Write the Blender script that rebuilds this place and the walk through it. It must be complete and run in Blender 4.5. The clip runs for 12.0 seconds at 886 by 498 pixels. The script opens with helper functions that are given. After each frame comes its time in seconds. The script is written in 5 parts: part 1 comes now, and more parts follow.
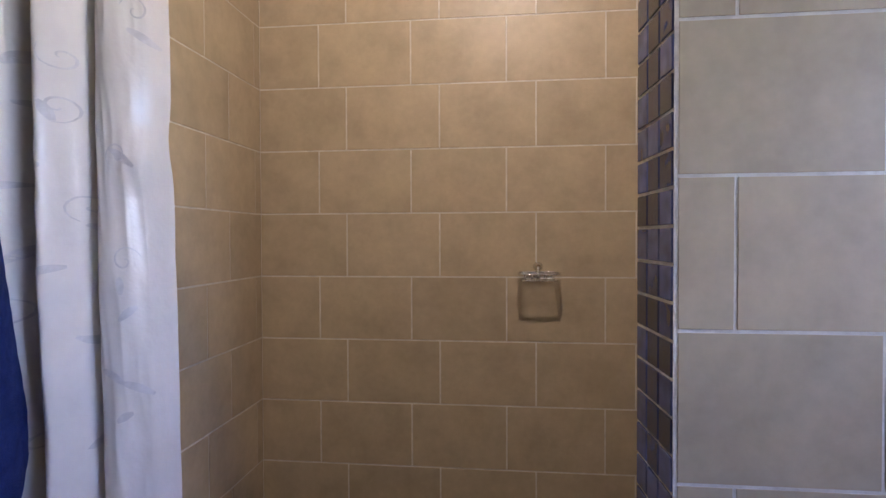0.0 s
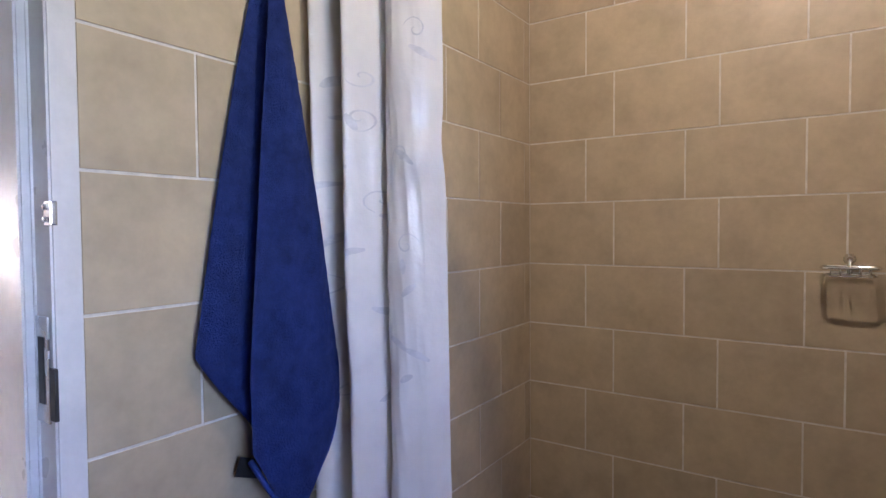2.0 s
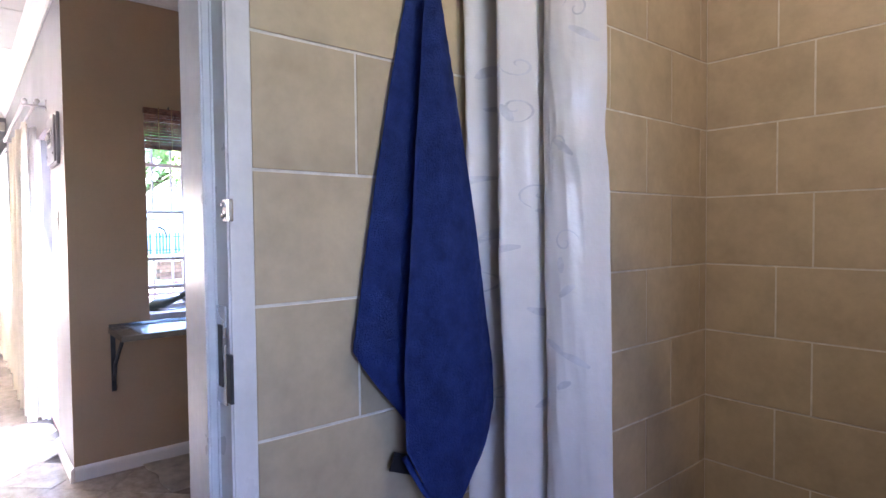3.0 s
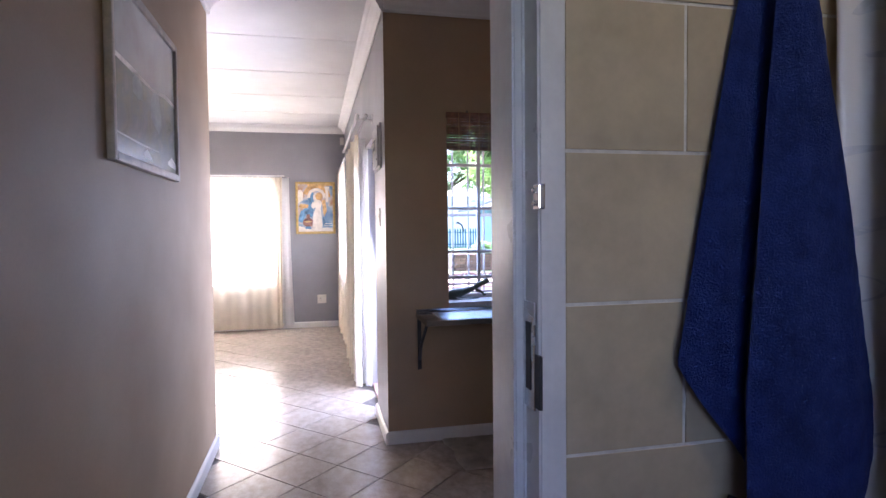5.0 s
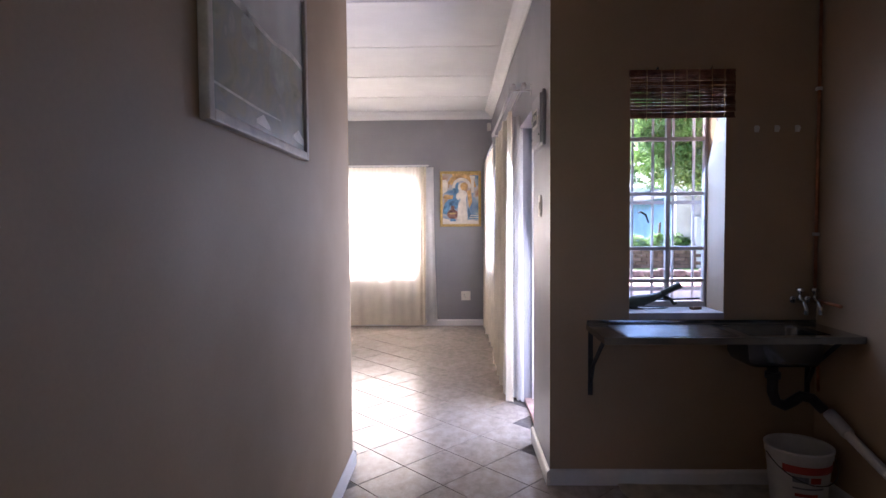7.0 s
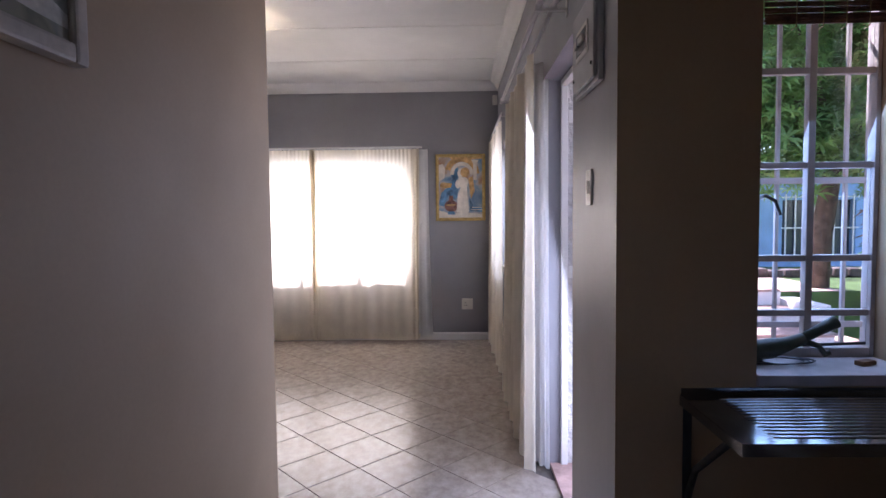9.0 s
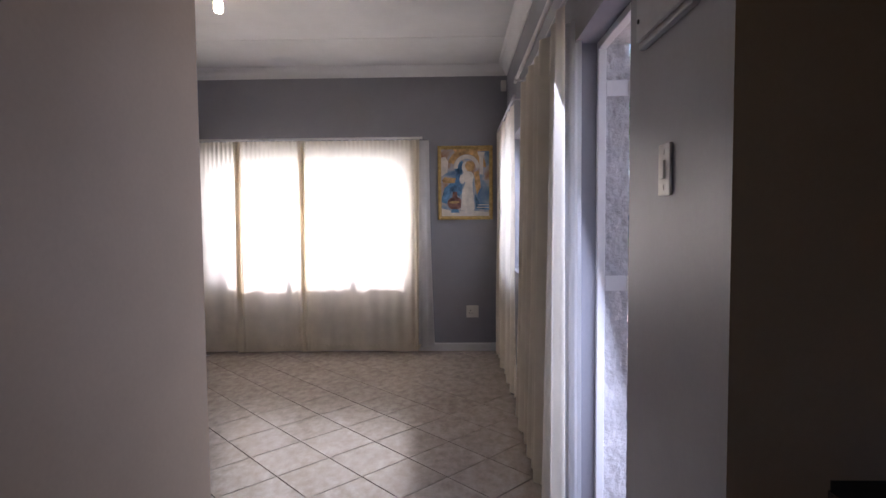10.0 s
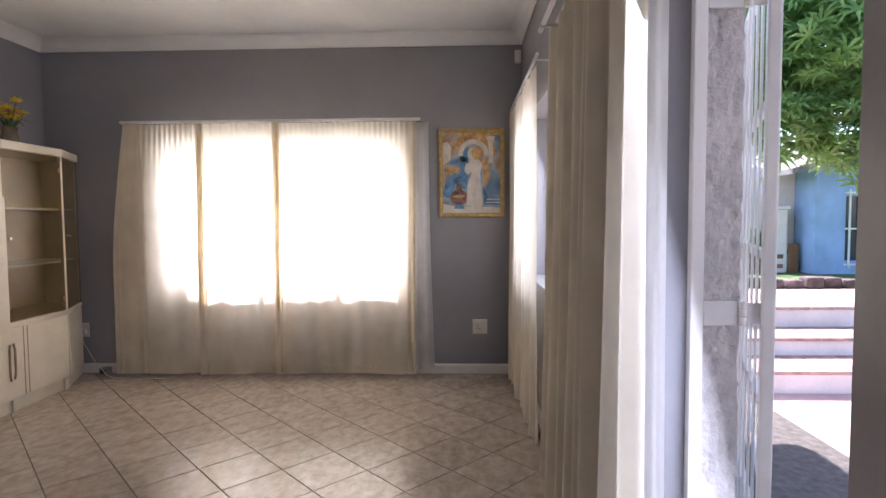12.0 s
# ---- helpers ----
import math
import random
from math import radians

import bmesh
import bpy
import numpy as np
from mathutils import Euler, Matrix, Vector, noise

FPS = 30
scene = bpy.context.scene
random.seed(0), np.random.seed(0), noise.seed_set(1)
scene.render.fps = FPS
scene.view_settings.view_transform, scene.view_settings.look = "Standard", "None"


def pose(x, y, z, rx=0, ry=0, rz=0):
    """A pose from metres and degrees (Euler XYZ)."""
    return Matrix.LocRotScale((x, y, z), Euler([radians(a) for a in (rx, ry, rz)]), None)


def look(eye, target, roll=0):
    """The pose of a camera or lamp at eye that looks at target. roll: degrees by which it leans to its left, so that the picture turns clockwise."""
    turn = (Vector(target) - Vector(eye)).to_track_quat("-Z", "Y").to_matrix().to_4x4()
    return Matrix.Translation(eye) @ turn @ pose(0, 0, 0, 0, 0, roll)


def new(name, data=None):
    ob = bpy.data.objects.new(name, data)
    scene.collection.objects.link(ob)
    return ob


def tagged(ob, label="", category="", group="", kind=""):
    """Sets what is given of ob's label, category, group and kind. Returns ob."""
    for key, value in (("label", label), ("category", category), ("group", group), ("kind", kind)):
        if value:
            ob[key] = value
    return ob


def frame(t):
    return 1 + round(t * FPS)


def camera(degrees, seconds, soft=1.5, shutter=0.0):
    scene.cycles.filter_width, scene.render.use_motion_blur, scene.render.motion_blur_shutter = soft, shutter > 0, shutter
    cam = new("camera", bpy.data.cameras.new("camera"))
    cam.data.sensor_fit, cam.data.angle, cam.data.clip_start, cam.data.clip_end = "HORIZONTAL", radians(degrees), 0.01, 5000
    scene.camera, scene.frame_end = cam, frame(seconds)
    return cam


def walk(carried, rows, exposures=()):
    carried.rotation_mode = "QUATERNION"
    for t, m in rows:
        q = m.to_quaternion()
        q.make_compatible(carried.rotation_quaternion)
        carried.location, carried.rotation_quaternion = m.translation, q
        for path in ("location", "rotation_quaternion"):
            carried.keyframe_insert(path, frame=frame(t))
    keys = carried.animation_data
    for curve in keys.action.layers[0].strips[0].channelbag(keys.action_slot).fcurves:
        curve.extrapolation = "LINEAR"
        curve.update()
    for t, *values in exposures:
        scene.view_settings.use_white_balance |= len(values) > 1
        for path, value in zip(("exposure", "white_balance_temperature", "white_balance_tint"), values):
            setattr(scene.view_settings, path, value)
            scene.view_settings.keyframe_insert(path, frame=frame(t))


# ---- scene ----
cam = camera(75.5, 12.0)
PATH = [
    (0, (0.145, 0.626, 1.349), (-0.086, 2.612, 1.311), -0.2),
    (0.5, (0.161, 0.628, 1.350), (-0.277, 2.590, 1.297), -0.25),
    (1, (0.178, 0.631, 1.347), (-0.475, 2.535, 1.284), -0.3),
    (1.5, (0.194, 0.633, 1.345), (-0.685, 2.428, 1.278), -0.3),
    (2, (0.19, 0.628, 1.343), (-0.931, 2.283, 1.276), -0.4),
    (2.5, (0.173, 0.643, 1.34), (-1.159, 2.133, 1.273), -0.5),
    (4.3, (0.102, 0.723, 1.331), (-1.761, 1.447, 1.264), -0.5),
    (4.5, (0.087, 0.71, 1.329), (-1.802, 1.364, 1.263), -0.5),
    (5, (0.035, 0.679, 1.329), (-1.916, 1.117, 1.258), -0.6),
    (5.5, (-0.065, 0.645, 1.326), (-2.053, 0.851, 1.251), -0.6),
    (6, (-0.21, 0.617, 1.319), (-2.208, 0.676, 1.243), -0.6),
    (6.5, (-0.371, 0.613, 1.317), (-2.369, 0.587, 1.236), -0.5),
    (7, (-0.612, 0.639, 1.313), (-2.609, 0.594, 1.225), -0.4),
    (9, (-1.854, 0.665, 1.313), (-3.851, 0.614, 1.203), -0.6),
    (9.5, (-2.156, 0.648, 1.301), (-4.152, 0.595, 1.19), -0.5),
    (10, (-2.437, 0.627, 1.304), (-4.433, 0.575, 1.192), -0.5),
    (10.5, (-2.731, 0.637, 1.302), (-4.727, 0.582, 1.187), -0.5),
    (11, (-2.955, 0.638, 1.3), (-4.950, 0.582, 1.186), -0.75),
    (11.5, (-3.188, 0.642, 1.289), (-5.184, 0.576, 1.178), -0.6),
    (12, (-3.33, 0.619, 1.274), (-5.326, 0.554, 1.164), -0.4),
]
EXPOSURE = [(0.0, 4.66, 5750, 27), (1.5, 4.8, 5650, 26), (2.7, 4.74, 5600, 25), (4.3, 3.58, 5600, 26), (5.0, 3.42, 5700, 27), (5.5, 3.28, 5800, 27), (6.0, 3.08, 5850, 27),
            (6.5, 2.88, 5850, 27), (7.0, 2.68, 5800, 27), (9.0, 1.78, 5680, 26), (9.5, 1.48, 5650, 26), (10.0, 1.38, 5650, 25), (10.5, 1.3, 5680, 24), (11.5, 1.66, 6000, 23), (12.0, 1.88, 6050, 22)]
walk(cam, [(t, look(eye, target, roll)) for t, eye, target, roll in PATH], EXPOSURE)

# ---- world, sun and the large lights ----
SUN_FROM = Vector((-0.557, -0.262, 0.788)).normalized()
world = bpy.data.worlds.new("sky")
scene.world = world
world.use_nodes = True
sky = world.node_tree.nodes.new("ShaderNodeTexSky")
sky.sky_type = "NISHITA"
sky.sun_disc = False
sky.sun_elevation = math.asin(SUN_FROM.z)
sky.sun_rotation = math.atan2(SUN_FROM.x, SUN_FROM.y)
world.node_tree.links.new(sky.outputs[0], world.node_tree.nodes["Background"].inputs[0])
world.node_tree.nodes["Background"].inputs[1].default_value = 0.15

sun = new("sun", bpy.data.lights.new("sun", "SUN"))
sun.data.energy = 5.0
sun.data.angle = radians(0.5)
sun.data.color = (1.0, 0.95, 0.88)
sun.matrix_world = look(SUN_FROM * 30, (0, 0, 0))


def window_light(name, eye, target, width, height, watts, colour):
    lamp = new(name, bpy.data.lights.new(name, "AREA"))
    lamp.data.shape, lamp.data.size, lamp.data.size_y = "RECTANGLE", width, height
    lamp.data.energy, lamp.data.color = watts, colour
    lamp.matrix_world = look(eye, target)
    return lamp


window_light("sky_light_door", (-4.42, 1.215, 1.02), (-4.45, 0.0, 0.70), 0.62, 1.85, 4.4, (0.80, 0.87, 1.0))
window_light("sky_light_far_window", (-8.16, -0.80, 1.30), (-6.0, -0.80, 0.9), 1.85, 1.0, 20, (1.0, 0.97, 0.93))
window_light("sky_light_side_window", (-7.0, 1.30, 1.40), (-7.0, 0, 1.0), 1.0, 1.0, 4, (0.9, 0.95, 1.0))
window_light("sky_light_kitchen_window", (-3.70, 1.76, 1.50), (-2.5, 1.76, 0.9), 0.44, 1.0, 1.7, (0.40, 0.64, 1.0))
window_light("sky_light_bath_window", (1.67, 0.35, 1.70), (-0.60, 1.0, 1.30), 0.8, 0.8, 0.27, (0.60, 0.58, 1.0))
window_light("bath_ceiling_light", (0.14, 1.30, 2.62), (0.10, 2.40, 1.15), 0.05, 0.05, 0.58, (1.0, 0.83, 0.58))

# ---- materials ----


def material(name, colour, rough=0.6, vary=0.10, scale=6.0, fine=60.0, bump=0.1, metal=0.0, distance=0.002, random_value=0.0, tint=None,
             coat=0.0, translucent=0.0, stretch=None):
    """A painted or natural surface with blotches at one scale, grain at another, and fine relief."""
    m = bpy.data.materials.new(name)
    m.use_nodes = True
    nodes, links = m.node_tree.nodes, m.node_tree.links
    shader = nodes["Principled BSDF"]
    shader.inputs["Metallic"].default_value = metal
    shader.inputs["Coat Weight"].default_value = coat
    place = nodes.new("ShaderNodeNewGeometry")
    vector = place.outputs["Position"]
    info = nodes.new("ShaderNodeObjectInfo")
    if random_value:
        shift = nodes.new("ShaderNodeVectorMath")
        shift.operation = "MULTIPLY_ADD"
        grab = nodes.new("ShaderNodeCombineXYZ")
        for k in range(3):
            links.new(info.outputs["Random"], grab.inputs[k])
        shift.inputs[1].default_value = (13.0, 7.0, 17.0)
        links.new(grab.outputs[0], shift.inputs[0])
        links.new(vector, shift.inputs[2])
        vector = shift.outputs[0]
    if stretch:
        squash = nodes.new("ShaderNodeVectorMath")
        squash.operation = "MULTIPLY"
        squash.inputs[1].default_value = stretch
        links.new(vector, squash.inputs[0])
        vector = squash.outputs[0]

    def noise_node(size, detail):
        n = nodes.new("ShaderNodeTexNoise")
        n.inputs["Scale"].default_value = size
        n.inputs["Detail"].default_value = detail
        n.inputs["Roughness"].default_value = 0.6
        links.new(vector, n.inputs["Vector"])
        return n.outputs["Fac"]

    big, small = noise_node(scale, 4), noise_node(fine, 3)
    blend = nodes.new("ShaderNodeMix")
    blend.data_type = "RGBA"
    other = tint or tuple(c * (1 - 2.2 * vary) for c in colour)
    blend.inputs[6].default_value = (*[min(1, c * (1 + vary)) for c in colour], 1)
    blend.inputs[7].default_value = (*other, 1)
    spread = nodes.new("ShaderNodeMapRange")
    spread.inputs[1].default_value, spread.inputs[2].default_value = 0.32, 0.70
    links.new(big, spread.inputs[0])
    links.new(spread.outputs[0], blend.inputs[0])
    hue = nodes.new("ShaderNodeHueSaturation")
    value = nodes.new("ShaderNodeMapRange")
    value.inputs[1].default_value, value.inputs[2].default_value = 0.3, 0.7
    value.inputs[3].default_value, value.inputs[4].default_value = 1 - 0.5 * vary, 1 + 0.5 * vary
    links.new(small, value.inputs[0])
    last = value.outputs[0]
    if random_value:
        per = nodes.new("ShaderNodeMapRange")
        per.inputs[3].default_value, per.inputs[4].default_value = 1 - random_value, 1 + random_value
        links.new(info.outputs["Random"], per.inputs[0])
        times = nodes.new("ShaderNodeMath")
        times.operation = "MULTIPLY"
        links.new(last, times.inputs[0])
        links.new(per.outputs[0], times.inputs[1])
        last = times.outputs[0]
    links.new(last, hue.inputs["Value"])
    links.new(blend.outputs[2], hue.inputs["Color"])
    links.new(hue.outputs[0], shader.inputs["Base Color"])
    gloss = nodes.new("ShaderNodeMapRange")
    gloss.inputs[1].default_value, gloss.inputs[2].default_value = 0.3, 0.7
    gloss.inputs[3].default_value, gloss.inputs[4].default_value = max(0.02, rough * 0.88), min(1, rough * 1.12)
    links.new(big, gloss.inputs[0])
    links.new(gloss.outputs[0], shader.inputs["Roughness"])
    if bump:
        relief = nodes.new("ShaderNodeBump")
        relief.inputs["Strength"].default_value = bump
        relief.inputs["Distance"].default_value = distance
        links.new(small, relief.inputs["Height"])
        links.new(relief.outputs[0], shader.inputs["Normal"])
    if translucent:
        through_cloth = nodes.new("ShaderNodeBsdfTranslucent")
        links.new(hue.outputs[0], through_cloth.inputs[0])
        mix = nodes.new("ShaderNodeMixShader")
        mix.inputs[0].default_value = translucent
        links.new(shader.outputs[0], mix.inputs[1])
        links.new(through_cloth.outputs[0], mix.inputs[2])
        links.new(mix.outputs[0], nodes["Material Output"].inputs[0])
    return m


def glass(name, tint=(1, 1, 1), rough=0.0):
    m = bpy.data.materials.new(name)
    m.use_nodes = True
    nodes, links = m.node_tree.nodes, m.node_tree.links
    clear = nodes.new("ShaderNodeBsdfTransparent")
    clear.inputs[0].default_value = (*tint, 1)
    shine = nodes.new("ShaderNodeBsdfGlossy")
    shine.inputs["Roughness"].default_value = rough
    facing = nodes.new("ShaderNodeLayerWeight")
    steep = nodes.new("ShaderNodeMath")
    steep.operation = "POWER"
    steep.inputs[1].default_value = 5.0
    links.new(facing.outputs["Facing"], steep.inputs[0])
    fresnel = nodes.new("ShaderNodeMath")
    fresnel.operation = "MULTIPLY_ADD"
    fresnel.inputs[1].default_value, fresnel.inputs[2].default_value = 0.85, 0.04
    links.new(steep.outputs[0], fresnel.inputs[0])
    mix = nodes.new("ShaderNodeMixShader")
    links.new(fresnel.outputs[0], mix.inputs[0])
    links.new(clear.outputs[0], mix.inputs[1])
    links.new(shine.outputs[0], mix.inputs[2])
    links.new(mix.outputs[0], nodes["Material Output"].inputs[0])
    return m


def glow(name, colour, strength):
    m = bpy.data.materials.new(name)
    m.use_nodes = True
    shader = m.node_tree.nodes["Principled BSDF"]
    shader.inputs["Emission Color"].default_value = (*colour, 1)
    shader.inputs["Emission Strength"].default_value = strength
    return m


GREY_PAINT = material("grey_wall_paint", (0.29, 0.285, 0.305), 0.42, 0.05, 1.3, 90, 0.06)
TAN_PAINT = material("tan_wall_paint", (0.43, 0.305, 0.185), 0.62, 0.05, 1.2, 90, 0.06)
WHITE_PAINT = material("white_gloss_paint", (0.78, 0.76, 0.73), 0.32, 0.04, 3, 80, 0.05)
CEILING_PAINT = material("white_ceiling_paint", (0.80, 0.79, 0.77), 0.6, 0.03, 2, 70, 0.06)
PLASTER = material("rough_white_plaster", (0.62, 0.59, 0.575), 0.85, 0.10, 9, 45, 0.9, distance=0.012)
WALL_TILE = material("beige_wall_tile", (0.47, 0.385, 0.255), 0.42, 0.08, 9, 45, 0.04, random_value=0.05, tint=(0.40, 0.325, 0.215))
GROUT = material("pale_grout", (0.68, 0.65, 0.58), 0.85, 0.10, 30, 200, 0.3)
MOSAIC = material("blue_mosaic", (0.060, 0.080, 0.19), 0.16, 0.2, 30, 120, 0.03, random_value=0.75)
FLOOR_TILE = material("mottled_floor_tile", (0.41, 0.35, 0.295), 0.20, 0.10, 13, 60, 0.02, random_value=0.06, tint=(0.29, 0.24, 0.20), stretch=(1.0, 1.4, 1.0))
FLOOR_GROUT = material("dark_floor_grout", (0.10, 0.085, 0.075), 0.9, 0.15, 20, 150, 0.3)
CURTAIN = material("cream_curtain_cloth", (0.88, 0.805, 0.665), 0.85, 0.05, 4, 400, 0.15, translucent=0.46)
SHOWER_CLOTH = material("white_shower_curtain", (0.73, 0.71, 0.685), 0.22, 0.03, 9, 26, 0.30, distance=0.006, tint=(0.67, 0.655, 0.64), translucent=0.12)
SCROLL_PRINT = material("pale_grey_print", (0.59, 0.585, 0.60), 0.30, 0.10, 30, 90, 0.05, translucent=0.10)
TOWEL = material("royal_blue_terry", (0.030, 0.062, 0.29), 0.95, 0.14, 30, 330, 1.0, distance=0.005)
SINK_STEEL = material("worn_sink_steel", (0.34, 0.35, 0.37), 0.13, 0.10, 9, 160, 0.02, metal=1.0)
STEEL = material("brushed_steel", (0.55, 0.56, 0.58), 0.28, 0.08, 12, 150, 0.05, metal=1.0)
CHROME = material("chrome", (0.72, 0.72, 0.73), 0.10, 0.04, 20, 90, 0.02, metal=1.0)
DARK_METAL = material("dark_painted_iron", (0.030, 0.030, 0.032), 0.5, 0.2, 30, 120, 0.2)
PAVING = material("pink_brick_paving", (0.60, 0.41, 0.36), 0.8, 0.12, 3, 60, 0.3)
GRASS = material("lawn", (0.10, 0.17, 0.045), 0.9, 0.35, 2.5, 120, 0.8, distance=0.02)
BRICK = material("brown_face_brick", (0.23, 0.13, 0.10), 0.85, 0.2, 12, 90, 0.5, random_value=0.25)
STONE = material("dark_edging_stone", (0.14, 0.10, 0.10), 0.9, 0.25, 10, 60, 0.7, random_value=0.3)
RED_PAVER = material("red_brick_paver", (0.44, 0.29, 0.25), 0.85, 0.15, 8, 70, 0.4)
BLUE_PLASTER = material("pale_blue_plaster", (0.30, 0.46, 0.72), 0.8, 0.08, 3, 60, 0.25)
WHITE_PLASTER = material("white_plaster", (0.76, 0.70, 0.68), 0.85, 0.08, 2, 40, 0.3)
ROOF = material("grey_roof_sheet", (0.22, 0.20, 0.20), 0.6, 0.2, 4, 40, 0.3)
TEAL = material("teal_fence_paint", (0.03, 0.12, 0.16), 0.5, 0.15, 6, 80, 0.2)
BARK = material("brown_bark", (0.12, 0.085, 0.06), 0.95, 0.3, 12, 60, 0.9, distance=0.01)
LEAF = material("green_leaf", (0.24, 0.38, 0.11), 0.45, 0.30, 3.0, 40, 0.1, tint=(0.12, 0.23, 0.08), translucent=0.5)
DRY_LEAF = material("dry_brown_leaf", (0.28, 0.14, 0.06), 0.8, 0.3, 6, 40, 0.2)
BAMBOO = material("red_brown_bamboo", (0.22, 0.085, 0.045), 0.6, 0.25, 25, 160, 0.3)
BOARD_PAINT = material("grey_enamel", (0.40, 0.39, 0.40), 0.35, 0.05, 8, 80, 0.06)
DARK_BRASS = material("dark_brass", (0.30, 0.20, 0.09), 0.4, 0.15, 25, 90, 0.1, metal=0.8)
DARK_PANE = material("dark_window_glass", (0.05, 0.06, 0.08), 0.1, 0.1, 2, 20, 0.02)
CABINET = material("cream_laminate", (0.66, 0.60, 0.49), 0.35, 0.04, 5, 60, 0.05)
CABINET_BROWN = material("cabinet_dark_brown", (0.30, 0.22, 0.14), 0.5, 0.12, 6, 60, 0.1)
LINING_TAN = material("tan_cabinet_lining", (0.55, 0.46, 0.33), 0.5, 0.10, 6, 60, 0.1)
GOLD = material("gilt_frame", (0.52, 0.36, 0.13), 0.38, 0.15, 30, 120, 0.15, metal=0.7)
FRAME_CREAM = material("pale_wood_frame", (0.55, 0.47, 0.39), 0.45, 0.12, 14, 120, 0.15)
PLASTIC = material("ivory_plastic", (0.72, 0.69, 0.62), 0.35, 0.03, 20, 90, 0.03)
BLACK_PLASTIC = material("black_plastic", (0.02, 0.02, 0.022), 0.4, 0.1, 20, 90, 0.05)
COPPER = material("copper_pipe", (0.50, 0.22, 0.11), 0.35, 0.15, 20, 90, 0.1, metal=0.9)
PVC = material("white_pvc", (0.70, 0.67, 0.62), 0.4, 0.06, 10, 90, 0.05)
RED_PRINT = material("red_print", (0.50, 0.06, 0.04), 0.5, 0.08, 10, 90, 0.05)
GREY_PRINT = material("grey_print", (0.20, 0.20, 0.22), 0.5, 0.08, 10, 90, 0.05)
RAG = material("beige_floor_cloth", (0.64, 0.57, 0.48), 0.95, 0.15, 9, 260, 0.5)
YELLOW = material("yellow_petal", (0.75, 0.48, 0.03), 0.6, 0.15, 20, 90, 0.1)
GREEN_STEM = material("green_stem", (0.06, 0.13, 0.04), 0.6, 0.2, 20, 90, 0.1)
VASE_GLASS = material("smoky_vase", (0.20, 0.17, 0.13), 0.12, 0.1, 20, 60, 0.05)
BULB = glow("lamp_bulb", (1.0, 0.78, 0.45), 25)
SUN_WOOD = material("brown_timber", (0.22, 0.11, 0.05), 0.7, 0.2, 8, 80, 0.3, stretch=(1, 1, 0.15))
NET = material("white_net", (0.80, 0.79, 0.78), 0.8, 0.04, 8, 300, 0.1, translucent=0.6)
LINING = material("white_sheer_cloth", (0.80, 0.80, 0.82), 0.7, 0.03, 6, 300, 0.1, translucent=0.45)
JAMB_PAINT = material("white_enamel_paint", (0.70, 0.68, 0.66), 0.30, 0.06, 8, 70, 0.08)
# White paint made darker: the backlit shade of the kitchen window is in this colour.
BACKLIT_PAINT = material("backlit_white_paint", (0.50, 0.45, 0.44), 0.45, 0.10, 10, 80, 0.08)
CORD = material("tan_cord", (0.45, 0.25, 0.10), 0.8, 0.1, 30, 200, 0.2)
OLIVE = material("dark_olive_plastic", (0.045, 0.055, 0.035), 0.45, 0.2, 20, 80, 0.1)
BROWN_GLASS = glass("bronze_glass", (0.82, 0.77, 0.66))
GLASS = glass("window_glass")

# ---- mesh helpers ----


def box_into(bm, x0, x1, y0, y1, z0, z1, bevel=0.0, matrix=None):
    made = bmesh.ops.create_cube(bm, size=1.0)["verts"]
    bmesh.ops.transform(bm, verts=made, matrix=Matrix.Translation(((x0 + x1) / 2, (y0 + y1) / 2, (z0 + z1) / 2))
                        @ Matrix.Diagonal((abs(x1 - x0), abs(y1 - y0), abs(z1 - z0), 1)))
    if bevel:
        edges = list({e for v in made for e in v.link_edges})
        made = bmesh.ops.bevel(bm, geom=edges, offset=bevel, segments=2, affect="EDGES", profile=0.6)["verts"]
    if matrix is not None:
        bmesh.ops.transform(bm, verts=[v for v in made if v.is_valid], matrix=matrix)
    return bm


def box(x0, x1, y0, y1, z0, z1, bevel=0.0, matrix=None):
    return box_into(bmesh.new(), x0, x1, y0, y1, z0, z1, bevel, matrix)


def tube_into(bm, points, radius, sides=10, closed=False, taper=None):
    """A round bar along the points."""
    points = [Vector(p) for p in points]
    n = len(points)
    rings = []
    side = None
    for i, p in enumerate(points):
        a, b = points[i - 1 if (closed or i) else 0], points[(i + 1) % n if (closed or i < n - 1) else n - 1]
        along = (b - a).normalized()
        if side is None:
            side = along.orthogonal().normalized()
        side = (side - along * side.dot(along)).normalized()
        up = along.cross(side)
        r = radius if taper is None else radius * taper[i]
        rings.append([bm.verts.new(p + r * (math.cos(k * 2 * math.pi / sides) * side + math.sin(k * 2 * math.pi / sides) * up)) for k in range(sides)])
    for i in range(n if closed else n - 1):
        for k in range(sides):
            f = bm.faces.new((rings[i][k], rings[i][(k + 1) % sides], rings[(i + 1) % n][(k + 1) % sides], rings[(i + 1) % n][k]))
            f.smooth = True
    if not closed:
        bm.faces.new(rings[0][::-1])
        bm.faces.new(rings[-1])
    return bm


def tube(points, radius, sides=10, closed=False, taper=None):
    return tube_into(bmesh.new(), points, radius, sides, closed, taper)


